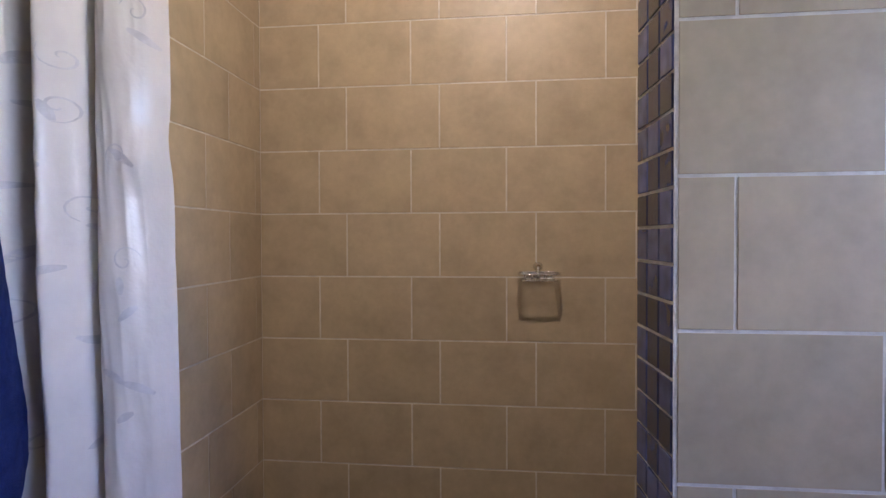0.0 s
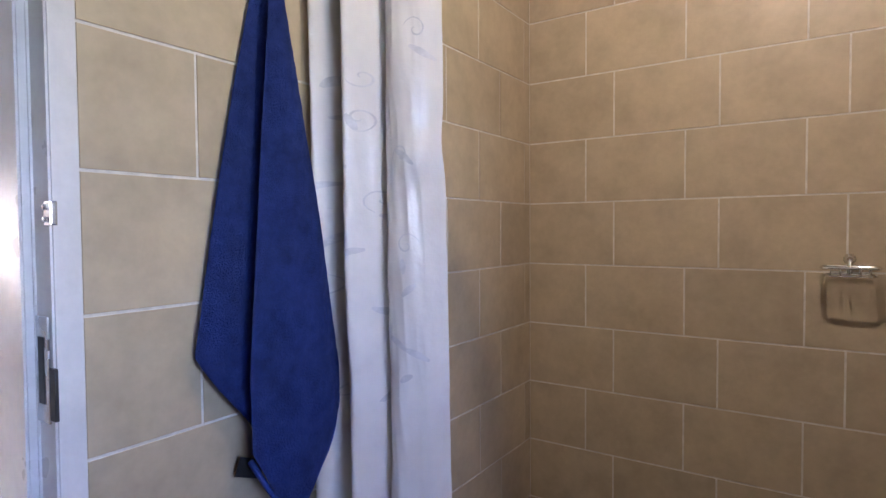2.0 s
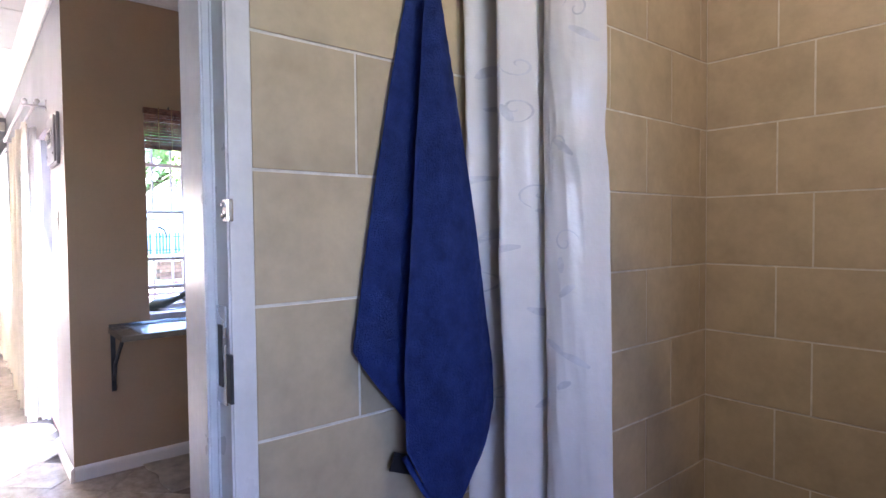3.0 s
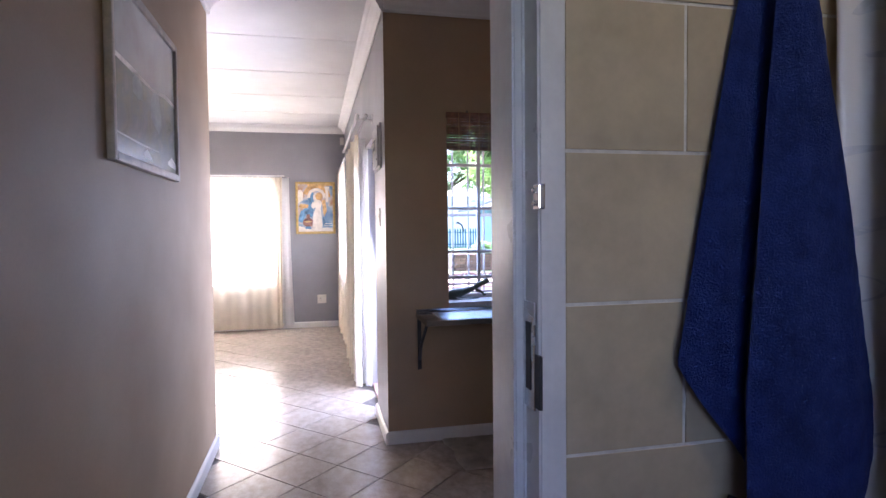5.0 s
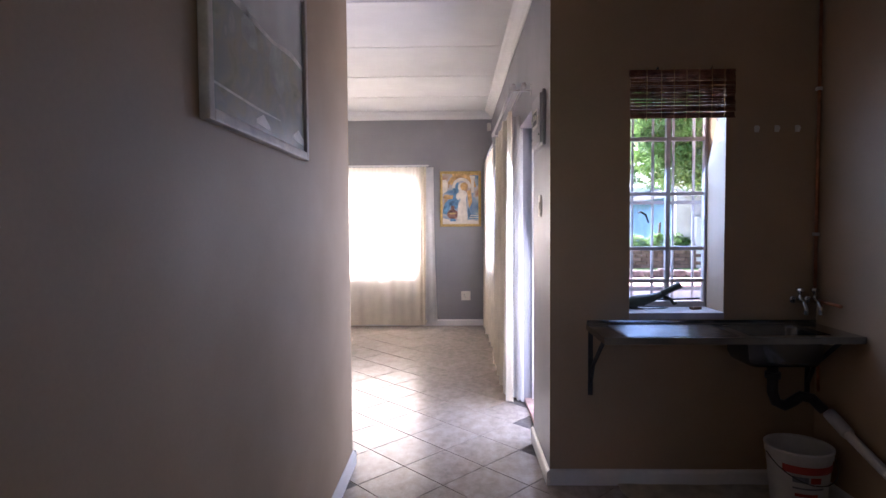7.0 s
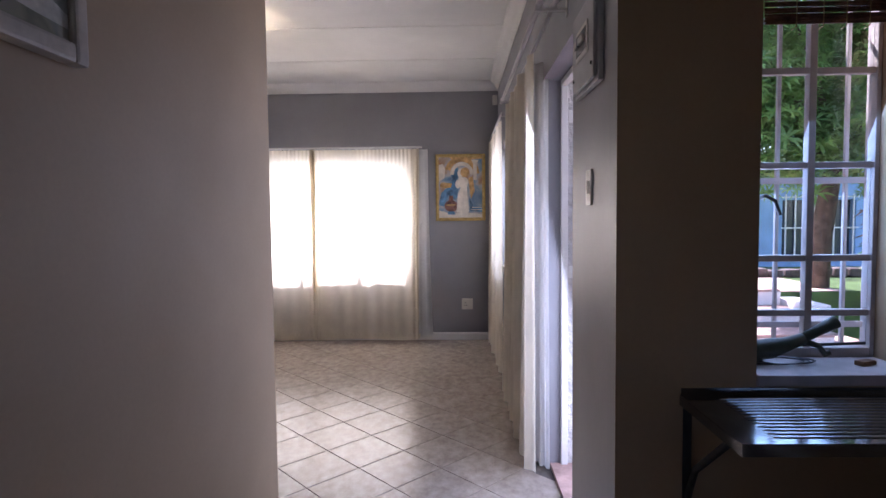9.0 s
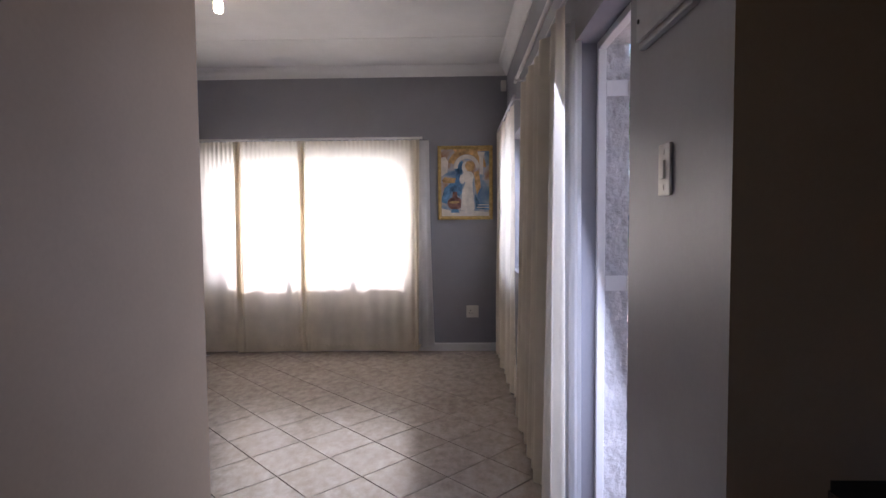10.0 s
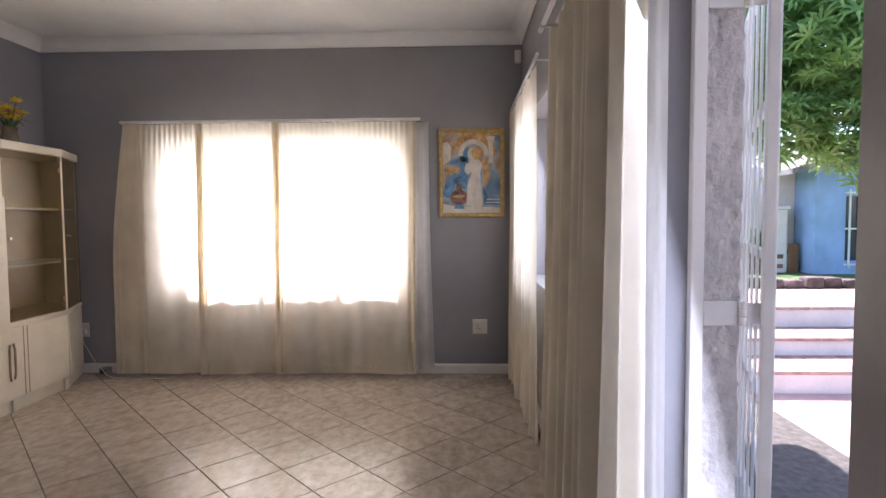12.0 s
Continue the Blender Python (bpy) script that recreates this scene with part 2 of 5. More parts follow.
def lathe(profile, sides=24, closed_top=True):
    """A turned solid from (radius, height) pairs, base first."""
    bm = bmesh.new()
    rings = [[bm.verts.new((r * math.cos(k * 2 * math.pi / sides), r * math.sin(k * 2 * math.pi / sides), z)) for k in range(sides)] for r, z in profile]
    for low, high in zip(rings, rings[1:]):
        for k in range(sides):
            bm.faces.new((low[k], low[(k + 1) % sides], high[(k + 1) % sides], high[k])).smooth = True
    bm.faces.new(rings[0][::-1])
    if closed_top:
        bm.faces.new(rings[-1])
    return bm


def moved(bm, matrix):
    bmesh.ops.transform(bm, verts=bm.verts[:], matrix=matrix)
    return bm


def mesh_of(name, bm, *materials):
    data = bpy.data.meshes.new(name)
    bmesh.ops.recalc_face_normals(bm, faces=bm.faces[:])
    bm.to_mesh(data)
    bm.free()
    for m in materials:
        data.materials.append(m)
    return data


def part(name, bm, mat, parent, label=""):
    ob = new(name, mesh_of(name, bm, mat))
    ob.parent = parent
    if label:
        tagged(ob, label)
    return ob


def thing(name, place, label, category, group="", turn=0.0):
    """An Empty at the base of a thing, that its parts hang from."""
    ob = new(name)
    ob.matrix_basis = pose(*place, 0, 0, turn)
    return tagged(ob, label, category, group)


def structure(name, bm, label, category, *materials):
    return tagged(new(name, mesh_of(name, bm, *materials)), label, category, kind="structure")


def solid(xs, ys, zs, empty, choose=None):
    """A block cut into cells by the three lists, without the cells for which empty(centre) holds; choose(normal, centre) gives a face's material."""
    bm = bmesh.new()
    verts = {}

    def vert(i, j, k):
        if (i, j, k) not in verts:
            verts[i, j, k] = bm.verts.new((xs[i], ys[j], zs[k]))
        return verts[i, j, k]

    nx, ny, nz = len(xs) - 1, len(ys) - 1, len(zs) - 1
    filled = {(i, j, k) for i in range(nx) for j in range(ny) for k in range(nz)
              if not empty(((xs[i] + xs[i + 1]) / 2, (ys[j] + ys[j + 1]) / 2, (zs[k] + zs[k + 1]) / 2))}
    sides = [((1, 0, 0), ((1, 0, 0), (1, 1, 0), (1, 1, 1), (1, 0, 1))), ((-1, 0, 0), ((0, 0, 0), (0, 0, 1), (0, 1, 1), (0, 1, 0))),
             ((0, 1, 0), ((0, 1, 0), (0, 1, 1), (1, 1, 1), (1, 1, 0))), ((0, -1, 0), ((0, 0, 0), (1, 0, 0), (1, 0, 1), (0, 0, 1))),
             ((0, 0, 1), ((0, 0, 1), (1, 0, 1), (1, 1, 1), (0, 1, 1))), ((0, 0, -1), ((0, 0, 0), (0, 1, 0), (1, 1, 0), (1, 0, 0)))]
    for i, j, k in sorted(filled):
        for normal, corners in sides:
            if (i + normal[0], j + normal[1], k + normal[2]) not in filled:
                f = bm.faces.new([vert(i + a, j + b, k + c) for a, b, c in corners])
                if choose:
                    f.material_index = choose(normal, f.calc_center_median())
    return bm


def wall(name, label, x, y, z, holes, choose, *materials):
    """A wall that fills x, y, z (pairs) but for its holes (x0, x1, y0, y1, z0, z1)."""
    cuts = [sorted({a for a in (*span, *[h[2 * axis + e] for h in holes for e in (0, 1)]) if span[0] <= a <= span[1]})
            for axis, span in enumerate((x, y, z))]
    inside = lambda c: any(h[0] < c[0] < h[1] and h[2] < c[1] < h[3] and h[4] < c[2] < h[5] for h in holes)
    return structure(name, solid(*cuts, inside, choose), label, "wall", *materials)


# ---- plan ----
BX = -0.655           # bathroom face of the wall with the door
KX = -0.785           # its kitchen face
BY = 2.400            # back wall of the shower
HY = 0.068            # hall wall
HX = -3.675           # end of the hall wall
WX = -3.450           # kitchen face of the wall with the window
RY = 1.105            # living-room face of the wall with the garden door
RO = 1.325            # its garden face
FX = -7.960           # far wall
LY = -2.800           # wall behind the cabinet
KY = 2.410            # kitchen side wall
TOP = 2.730           # ceiling
DOOR = (-4.81, -4.05, 2.000)   # garden door opening

structure("floor", box(FX - 0.25, 1.90, LY - 0.25, KY + 0.25, -0.14, -0.006), "dark cement bed under the floor tiles", "floor", FLOOR_GROUT)
structure("ceiling", solid([FX - 0.5, WX - 0.45, 2.2], [LY - 0.5, RO + 0.25, KY + 0.45], [TOP, TOP + 0.14], lambda c: c[0] < WX - 0.45 and c[1] > RO + 0.25), "white painted ceiling boards", "ceiling", CEILING_PAINT)
structure("ground", box(-250, 250, -250, 250, -0.30, -0.22), "sunlit lawn and bare garden ground", "ground", GRASS)

wall("wall_bath_door", "tan painted wall with the bathroom doorway", (KX, BX), (HY, BY + 0.2), (0, TOP), [(KX - 1, BX + 1, 0.085, 0.985, -1, 2.06)], lambda n, c: 1 if n[0] > 0 else 0, TAN_PAINT, GROUT)
wall("wall_shower_back", "masonry wall behind the shower tiles", (BX, 1.9), (BY, BY + 0.2), (0, TOP), [], None, GROUT)
wall("wall_bath_east", "painted bathroom wall with a window", (1.70, 1.90), (-1.2, BY), (0, TOP), [(1.6, 2, -0.07, 0.77, 1.28, 2.12)], None, TAN_PAINT)
wall("wall_bath_south", "plain painted bathroom wall", (BX, 1.90), (-1.4, -1.2), (0, TOP), [], None, TAN_PAINT)
wall("wall_bath_west", "plain painted bathroom wall", (KX, BX), (-1.4, HY), (0, TOP), [], None, TAN_PAINT)
wall("wall_hall", "smooth tan painted hall wall", (HX, KX), (HY - 0.15, HY), (0, TOP), [], lambda n, c: 1 if n[0] < 0 or n[1] < 0 else 0, TAN_PAINT, GREY_PAINT)
wall("wall_living_near", "grey painted living room wall", (HX, HX + 0.15), (LY, HY - 0.15), (0, TOP), [], None, GREY_PAINT)
wall("wall_kitchen_window", "tan painted kitchen wall with a small window", (WX - 0.23, WX), (RO, KY + 0.2), (0, TOP),
     [(WX - 1, WX + 1, 1.495, 1.957, 0.865, 2.04)], lambda n, c: 1 if n[0] < 0 else 0, TAN_PAINT, PLASTER)
wall("wall_kitchen_side", "tan painted kitchen side wall", (WX, KX), (KY, KY + 0.2), (0, TOP), [], None, TAN_PAINT)
wall("wall_living_right", "grey painted wall with the garden door and a curtained window", (FX, WX), (RY, RO), (0, TOP),
     [(DOOR[0], DOOR[1], 0, 2, -1, DOOR[2]), (-7.55, -6.45, 0, 2, 0.85, 1.98)],
     lambda n, c: 0 if n[0] > 0 and c.x > WX - 0.01 else 2 if c.y > RO - 0.01 else 1, TAN_PAINT, GREY_PAINT, PLASTER)
wall("wall_far", "grey painted far wall with a wide window", (FX - 0.22, FX), (LY, RO), (0, TOP),
     [(FX - 1, FX + 1, -1.76, 0.14, 0.75, 1.85)], lambda n, c: 1 if n[0] < 0 and c.x < FX - 0.2 else 0, GREY_PAINT, PLASTER)
wall("wall_living_left", "grey painted wall behind the cabinet", (FX - 0.22, HX + 0.15), (LY - 0.2, LY), (0, TOP), [], None, GREY_PAINT)

# shower partition, its end dressed with mosaic
PX, PY, QX, QY = 0.356, 1.395, 0.345, 1.550


def partition():
    bm = bmesh.new()
    low = [bm.verts.new((x, y, 0)) for x, y in ((PX, PY), (1.70, PY), (1.70, QY), (QX, QY))]
    high = [bm.verts.new((v.co.x, v.co.y, TOP)) for v in low]
    for k in range(4):
        bm.faces.new((low[k], low[(k + 1) % 4], high[(k + 1) % 4], high[k]))
    bm.faces.new(low[::-1])
    bm.faces.new(high)
    return bm


structure("wall_shower_partition", partition(), "masonry partition beside the shower", "wall", GROUT)
# ---- curtains ----


def curtain_sheet(name, x0, x1, z0, z1, folds, depth, seed, gather=0.0, flare=0.0, columns=160, rows=26, sharp=0.35):
    """A hanging cloth in the xz plane round y = 0, from x0 to x1, with folds that deepen towards the hem."""
    rng = random.Random(seed)
    waves = [(folds * (0.55 + 0.9 * rng.random()), rng.random() * 6.28, 0.4 + 0.6 * rng.random()) for _ in range(5)]
    bm = bmesh.new()
    grid = []
    for r in range(rows + 1):
        v = r / rows
        line = []
        for c in range(columns + 1):
            u = c / columns
            s = sum(a * math.sin(6.2832 * f * u + p + 0.5 * math.sin(3 * v + p)) for f, p, a in waves) / 2.2
            s = math.copysign(abs(s) ** (1 - sharp), s)
            amp = depth * (0.55 + 0.45 * v)
            x = x0 + (x1 - x0) * (u + flare * (u - 0.5) * v * v - gather * (u - 0.5) * math.sin(math.pi * v))
            z = z1 + (z0 - z1) * v + 0.006 * math.sin(9 * u + seed) * v
            line.append(bm.verts.new((x, s * amp, z)))
        grid.append(line)
    for a, b in zip(grid, grid[1:]):
        for c in range(columns):
            bm.faces.new((a[c], a[c + 1], b[c + 1], b[c])).smooth = True
    return bm


def window_panel(x0, x1, z0, z1, seed, edges=(0.10, 0.10), flare=(0.0, 0.0), depth=0.010, pleats=0.026):
    """A drawn curtain: nearly flat across its middle, gathered in pleats at both edges, with fine gathers under the track."""
    rng = random.Random(seed)
    shifts = [rng.random() * 6.28 for _ in range(6)]
    bm = bmesh.new()
    cols, rows, grid = 200, 30, []
    for r in range(rows + 1):
        v = r / rows
        line = []
        for c in range(cols + 1):
            u = c / cols
            across = u * (x1 - x0)
            left, right = math.exp(-(across / edges[0]) ** 2), math.exp(-((x1 - x0 - across) / edges[1]) ** 2)
            soft = math.sin(across * 17 + shifts[0] + 0.6 * v) + 0.7 * math.sin(across * 29 + shifts[1] - 0.8 * v) + 0.5 * math.sin(across * 47 + shifts[2])
            tight = math.sin(across * 105 + shifts[3] + 0.5 * math.sin(3 * v))
            gather = math.exp(-v * 11) * math.sin(across * 150 + shifts[4]) * 0.006
            out = depth * (0.45 + 0.75 * v) * soft / 1.6 * (1 - 0.5 * max(left, right)) + pleats * (left + right) * (0.6 + 0.4 * v) * (1 + tight) / 2 + gather
            x = x0 + across + flare[0] * (1 - u) ** 3 * math.sin(min(1.0, v * 1.6) * math.pi / 2) + flare[1] * u ** 3 * v
            z = z1 + (z0 - z1) * v + 0.007 * math.sin(across * 6 + seed) * v
            line.append(bm.verts.new((x, -out, z)))
        grid.append(line)
    for a, b in zip(grid, grid[1:]):
        for c in range(cols):
            bm.faces.new((a[c], a[c + 1], b[c + 1], b[c])).smooth = True
    return bm


def pleated(x0, x1, z0, z1, pleats, depth, seed):
    """A curtain pushed along its rod: uneven round pleats that stand towards the room, closed at both ends by one."""
    rng = random.Random(seed)
    marks = [0.0]
    for _ in range(pleats):
        marks.append(marks[-1] + 0.6 + 0.8 * rng.random())
    marks = [m / marks[-1] for m in marks]
    tall = [0.65 + 0.35 * rng.random() for _ in range(pleats)]
    lean = [0.25 * (rng.random() - 0.5) for _ in range(pleats)]
    cols, rows, grid = 40, 30, []
    bm = bmesh.new()
    for r in range(rows + 1):
        v = r / rows
        line = []
        for k in range(pleats):
            for c in range(cols + (1 if k == pleats - 1 else 0)):
                w = c / cols
                u = marks[k] + (marks[k + 1] - marks[k]) * w
                hump = 0.5 - 0.5 * math.cos(6.2832 * w)
                last = max(0.0, w - 0.5) * 2 if k == pleats - 1 else 0.0
                hump = hump * (1 - last) + last * 0.22
                out = depth * tall[k] * hump * (0.55 + 0.45 * v) + 0.006 * math.sin(19 * u + 2.5 * v + seed)
                x = x0 + (x1 - x0) * u + lean[k] * hump * 0.12 * v + 0.10 * (u - 1) * v * v
                line.append(bm.verts.new((x, -out, z1 + (z0 - z1) * v + 0.005 * math.sin(14 * u) * v)))
        grid.append(line)
    for a, b in zip(grid, grid[1:]):
        for c in range(len(a) - 1):
            bm.faces.new((a[c], a[c + 1], b[c + 1], b[c])).smooth = True
    return bm


CURTAIN_LABEL = "cream cloth curtain drawn across the wide window"
for y0, y1, sd, edges, flare in ((-2.07, -1.435, 3, (0.12, 0.05), (-0.13, -0.03)), (-1.47, -0.815, 4, (0.055, 0.06), (-0.02, -0.03)), (-0.865, 0.272, 5, (0.055, 0.05), (0.0, -0.03))):
    c = thing("curtain", (FX + 0.10 + (0.012 if sd == 4 else 0.0), 0, 0), CURTAIN_LABEL, "curtain", "curtains of the wide window", 90)
    part("cloth", window_panel(y0, y1, 0.025, 2.03, sd, edges, flare), CURTAIN, c)
    part("hem", window_panel(y0, y1, 0.024, 0.085, sd, edges, flare), CURTAIN, c).location.y = -0.003
    for y2, w in ((y0, 0.15 if sd == 3 else 0.055), (y1 - 0.055, 0.055)):
        part("gathered_edge", window_panel(y2, y2 + w, 0.026, 2.03, sd + 40, (0.05, 0.05), (flare[0] * 0.9 if y2 == y0 else 0, flare[1] * 0.9 if y2 != y0 else 0), 0.006, 0.018), CURTAIN, c).location.y = -0.012
c = thing("net_curtain", (FX + 0.05, 0, 0), "thin white net curtain behind the cream curtain", "curtain", "", 90)
part("cloth", curtain_sheet("cloth", 0.10, 0.36, 0.05, 2.03, 3, 0.010, 12, flare=0.3), NET, c)
for x0, x1, n, sd, fl in ((-7.90, -7.52, 4, 6, 0.1), (-7.47, -6.42, 8, 7, 0.03)):
    c = thing("curtain", (0, RY - 0.09, 0), "cream cloth curtain over the garden-side window", "curtain", "curtains of the garden side", 0)
    part("cloth", curtain_sheet("cloth", x0, x1, 0.03, 2.08, n, 0.035, sd, flare=fl, sharp=0.08), CURTAIN, c)
c = thing("curtain", (0, RY - 0.055, 0), "cream cloth curtain bunched beside the open garden door", "curtain", "curtains of the garden side", 0)
part("cloth", pleated(-5.98, -4.65, 0.03, 2.10, 8, 0.080, 8), CURTAIN, c)
c = thing("sheer_curtain", (-4.83, 1.083, 0), "white sheer curtain gathered at the garden doorway", "curtain", "", 32)
part("cloth", curtain_sheet("cloth", -0.085, 0.076, 0.012, 2.09, 3, 0.006, 9, flare=0.12, sharp=0.0), LINING, c)



# ---- trim ----


def strip_along(profile, start, end, inward):
    """A moulding with the (out, up) profile from start to end, its out axis along inward."""
    bm = bmesh.new()
    start, end, inward = Vector(start), Vector(end), Vector(inward)
    rings = [[bm.verts.new(p + inward * o + Vector((0, 0, u))) for o, u in profile] for p in (start, end)]
    n = len(profile)
    for k in range(n):
        bm.faces.new((rings[0][k], rings[0][(k + 1) % n], rings[1][(k + 1) % n], rings[1][k]))
    bm.faces.new(rings[0][::-1])
    bm.faces.new(rings[1])
    return bm


SKIRT = ((0.002, 0), (0.018, 0), (0.018, 0.062), (0.014, 0.072), (0.006, 0.078), (0.002, 0.078))
COVE = [(0.002, -0.095), (0.012, -0.095), (0.016, -0.083), (0.022, -0.078), (0.030, -0.058), (0.044, -0.038), (0.062, -0.024), (0.076, -0.018), (0.084, -0.010), (0.090, -0.002), (0.002, -0.002)]
RUNS = (((HX, HY), (KX, HY), (0, 1)), ((WX, RY + 0.001), (WX, KY), (1, 0)), ((HX, HY + 0.018), (HX, LY), (-1, 0)), ((FX, RY), (FX, LY), (1, 0)),
        ((WX + 0.018, RY), (DOOR[1], RY), (0, -1)), ((DOOR[0], RY), (FX, RY), (0, -1)), ((WX, KY), (KX, KY), (0, -1)), ((FX, LY), (HX, LY), (0, 1)))
for a, b, inward in RUNS:
    structure("baseboard", strip_along(SKIRT, (*a, 0.001), (*b, 0.001), (*inward, 0)), "white painted skirting board with a rounded top", "baseboard", WHITE_PAINT)
for a, b, inward in RUNS + (((DOOR[1], RY), (DOOR[0], RY), (0, -1)),):
    structure("cornice", strip_along(COVE, (*a, TOP), (*b, TOP), (*inward, 0)), "white coved plaster cornice", "cornice", CEILING_PAINT)
for x in (-7.08, -6.19, -5.27, -4.33):
    structure("ceiling_strip", box(x - 0.018, x + 0.018, LY + 0.09, RY - 0.09, TOP - 0.004, TOP - 0.0005, 0.001), "thin white cover strip over a ceiling joint", "trim", CEILING_PAINT)

# ---- bathroom doorway ----
JAMB = [(BX + 0.006, 0.995), (BX + 0.006, 0.958), (BX - 0.040, 0.956), (BX - 0.042, 0.941), (KX - 0.006, 0.939), (KX - 0.008, 0.995), (KX, 0.995), (KX, 0.985), (BX, 0.985), (BX, 0.995)]


def upright(outline, z0, z1):
    bm = bmesh.new()
    low, high = [[bm.verts.new((x, y, z)) for x, y in outline] for z in (z0, z1)]
    n = len(outline)
    for k in range(n):
        bm.faces.new((low[k], low[(k + 1) % n], high[(k + 1) % n], high[k]))
    bm.faces.new(low[::-1])
    bm.faces.new(high)
    bmesh.ops.bevel(bm, geom=[e for e in bm.edges if abs(e.verts[0].co.z - e.verts[1].co.z) > 1], offset=0.003, segments=2, affect="EDGES")
    return bm


frame_1 = tagged(thing("door_frame", (0, 0, 0), "white painted pressed steel door frame of the bathroom", "door frame"), kind="structure")
part("jamb", upright(JAMB, 0.0, 2.06), JAMB_PAINT, frame_1)
part("jamb", upright([(x, 1.070 - y) for x, y in JAMB], 0.0, 2.06), JAMB_PAINT, frame_1)
part("head", box(KX - 0.008, BX + 0.006, 0.131, 0.939, 2.00, 2.06, 0.003), JAMB_PAINT, frame_1)
plate = part("strike_plate", box(BX - 0.038, BX - 0.002, 0.9535, 0.9565, 1.090, 1.232, 0.001), STEEL, frame_1, "worn steel strike plate")
part("latch_hole", box(BX - 0.030, BX - 0.012, 0.9525, 0.9545, 1.115, 1.205, 0.001), DARK_METAL, plate)
part("strike_lip", box(BX - 0.004, BX + 0.012, 0.955, 0.960, 1.095, 1.165, 0.001), DARK_METAL, plate)
keep = part("bolt_keeper", box(BX - 0.002, BX + 0.018, 0.953, 0.962, 1.352, 1.384, 0.002), CHROME, frame_1, "small chrome bolt keeper")
part("screw", moved(lathe([(0.004, 0), (0.004, 0.003), (0.002, 0.004)], 10), pose(BX + 0.008, 0.952, 1.376, 90)), STEEL, keep)
part("screw", moved(lathe([(0.004, 0), (0.004, 0.003), (0.002, 0.004)], 10), pose(BX + 0.008, 0.952, 1.360, 90)), STEEL, keep)

# ---- towel ----


def hung_lobe(left, right, hem, out, bulge, seed):
    """One fold of a towel hung from its corner: left, right and hem are functions of height or of the way across."""
    bm = bmesh.new()
    rows, cols, grid = 64, 30, []
    for r in range(rows + 1):
        v = r / rows
        line = []
        for c in range(cols + 1):
            u = c / cols
            z = 1.86 + (hem(u) - 1.86) * v
            spread = max(0.0, min(1.0, (1.86 - z) / 0.80))
            y = left(z) + (right(z) - left(z)) * u
            roll = math.sin(math.pi * min(1.0, max(0.0, 0.08 + 0.84 * u))) ** 0.55
            x = out + bulge * (0.35 + 0.65 * spread) * roll + 0.006 * spread * noise.noise((y * 22 + seed, 0.3, z * 3.5)) + 0.0016 * noise.noise((y * 90, z * 70, seed))
            line.append(bm.verts.new((x, y, z)))
        grid.append(line)
    for a, b in zip(grid, grid[1:]):
        for c in range(cols):
            bm.faces.new((a[c], a[c + 1], b[c + 1], b[c])).smooth = True
    bmesh.ops.solidify(bm, geom=bm.faces[:], thickness=0.006)
    return bm


def ramp_between(z, z0, a, z1, b):
    return a + (b - a) * max(0.0, min(1.0, (z - z0) / (z1 - z0)))


def towel_left(z):
    return ramp_between(z, 1.15, 1.149, 1.80, 1.281) - 0.007 * math.sin(math.pi * max(0.0, min(1.0, (z - 1.15) / 0.65)))


def towel_crease(z):
    return ramp_between(z, 1.10, 1.222, 1.80, 1.288)


def towel_right(z):
    return ramp_between(z, 1.08, 1.430, 1.80, 1.306) + 0.006 * math.sin(math.pi * max(0.0, min(1.0, (z - 1.08) / 0.72)))


def back_hem(u):
    return 1.128 - 0.125 * u + 0.015 * (1 - u) ** 6


def front_hem(u):
    return 0.975 - 0.125 * math.sin(min(1.0, u / 0.42) * math.pi / 2) if u < 0.42 else 0.85 + 0.165 * ((u - 0.42) / 0.58) ** 1.1


def corner_flap():
    """The turned-up corner that shows behind the front fold."""
    bm = bmesh.new()
    grid = []
    for r in range(11):
        v = r / 10
        row = []
        for c in range(9):
            u = c / 8
            row.append(bm.verts.new((BX + 0.014 + 0.010 * math.sin(3.2 * u + 1.5 * v), 1.330 + 0.108 * u - 0.016 * v * u, 0.93 + 0.09 * u - v * (0.07 + 0.075 * u * (1 - 0.4 * u)))))
        grid.append(row)
    for a, b in zip(grid, grid[1:]):
        for c in range(8):
            bm.faces.new((a[c], a[c + 1], b[c + 1], b[c])).smooth = True
    bmesh.ops.solidify(bm, geom=bm.faces[:], thickness=0.005)
    return bm


towel = thing("towel", (0, 0, 0), "royal blue terry towel hanging by its corner from a hook", "towel")
part("back_fold", hung_lobe(towel_left, lambda z: towel_crease(z) + 0.030, back_hem, BX + 0.010, 0.020, 1.7), TOWEL, towel)
part("front_fold", hung_lobe(towel_crease, towel_right, front_hem, BX + 0.036, 0.046, 4.1), TOWEL, towel)
part("hem", tube([(BX + 0.070 - 0.030 * abs(2 * u - 1) ** 2, towel_crease(front_hem(u)) + (towel_right(front_hem(u)) - towel_crease(front_hem(u))) * u, front_hem(u)) for u in [0.04 + 0.046 * k for k in range(21)]], 0.0055, 8), TOWEL, towel)
part("folded_corner", corner_flap(), TOWEL, towel)
part("label", box(-0.0015, 0.0015, -0.030, 0.030, -0.016, 0.016, 0.0006, pose(BX + 0.022, 1.246, 0.935, -24, 0, 6)), BLACK_PLASTIC, towel, "small dark cloth label")
hook = thing("wall_hook", (BX, 1.306, 1.86), "small chrome hook on the tiled wall", "hook")
part("base", box(0.003, 0.010, -0.012, 0.012, -0.02, 0.03, 0.002), CHROME, hook)
part("arm", tube([(0.008, 0, 0), (0.03, 0, -0.004), (0.042, 0, 0.012), (0.044, 0, 0.022)], 0.004), CHROME, hook)

# ---- shower curtain ----


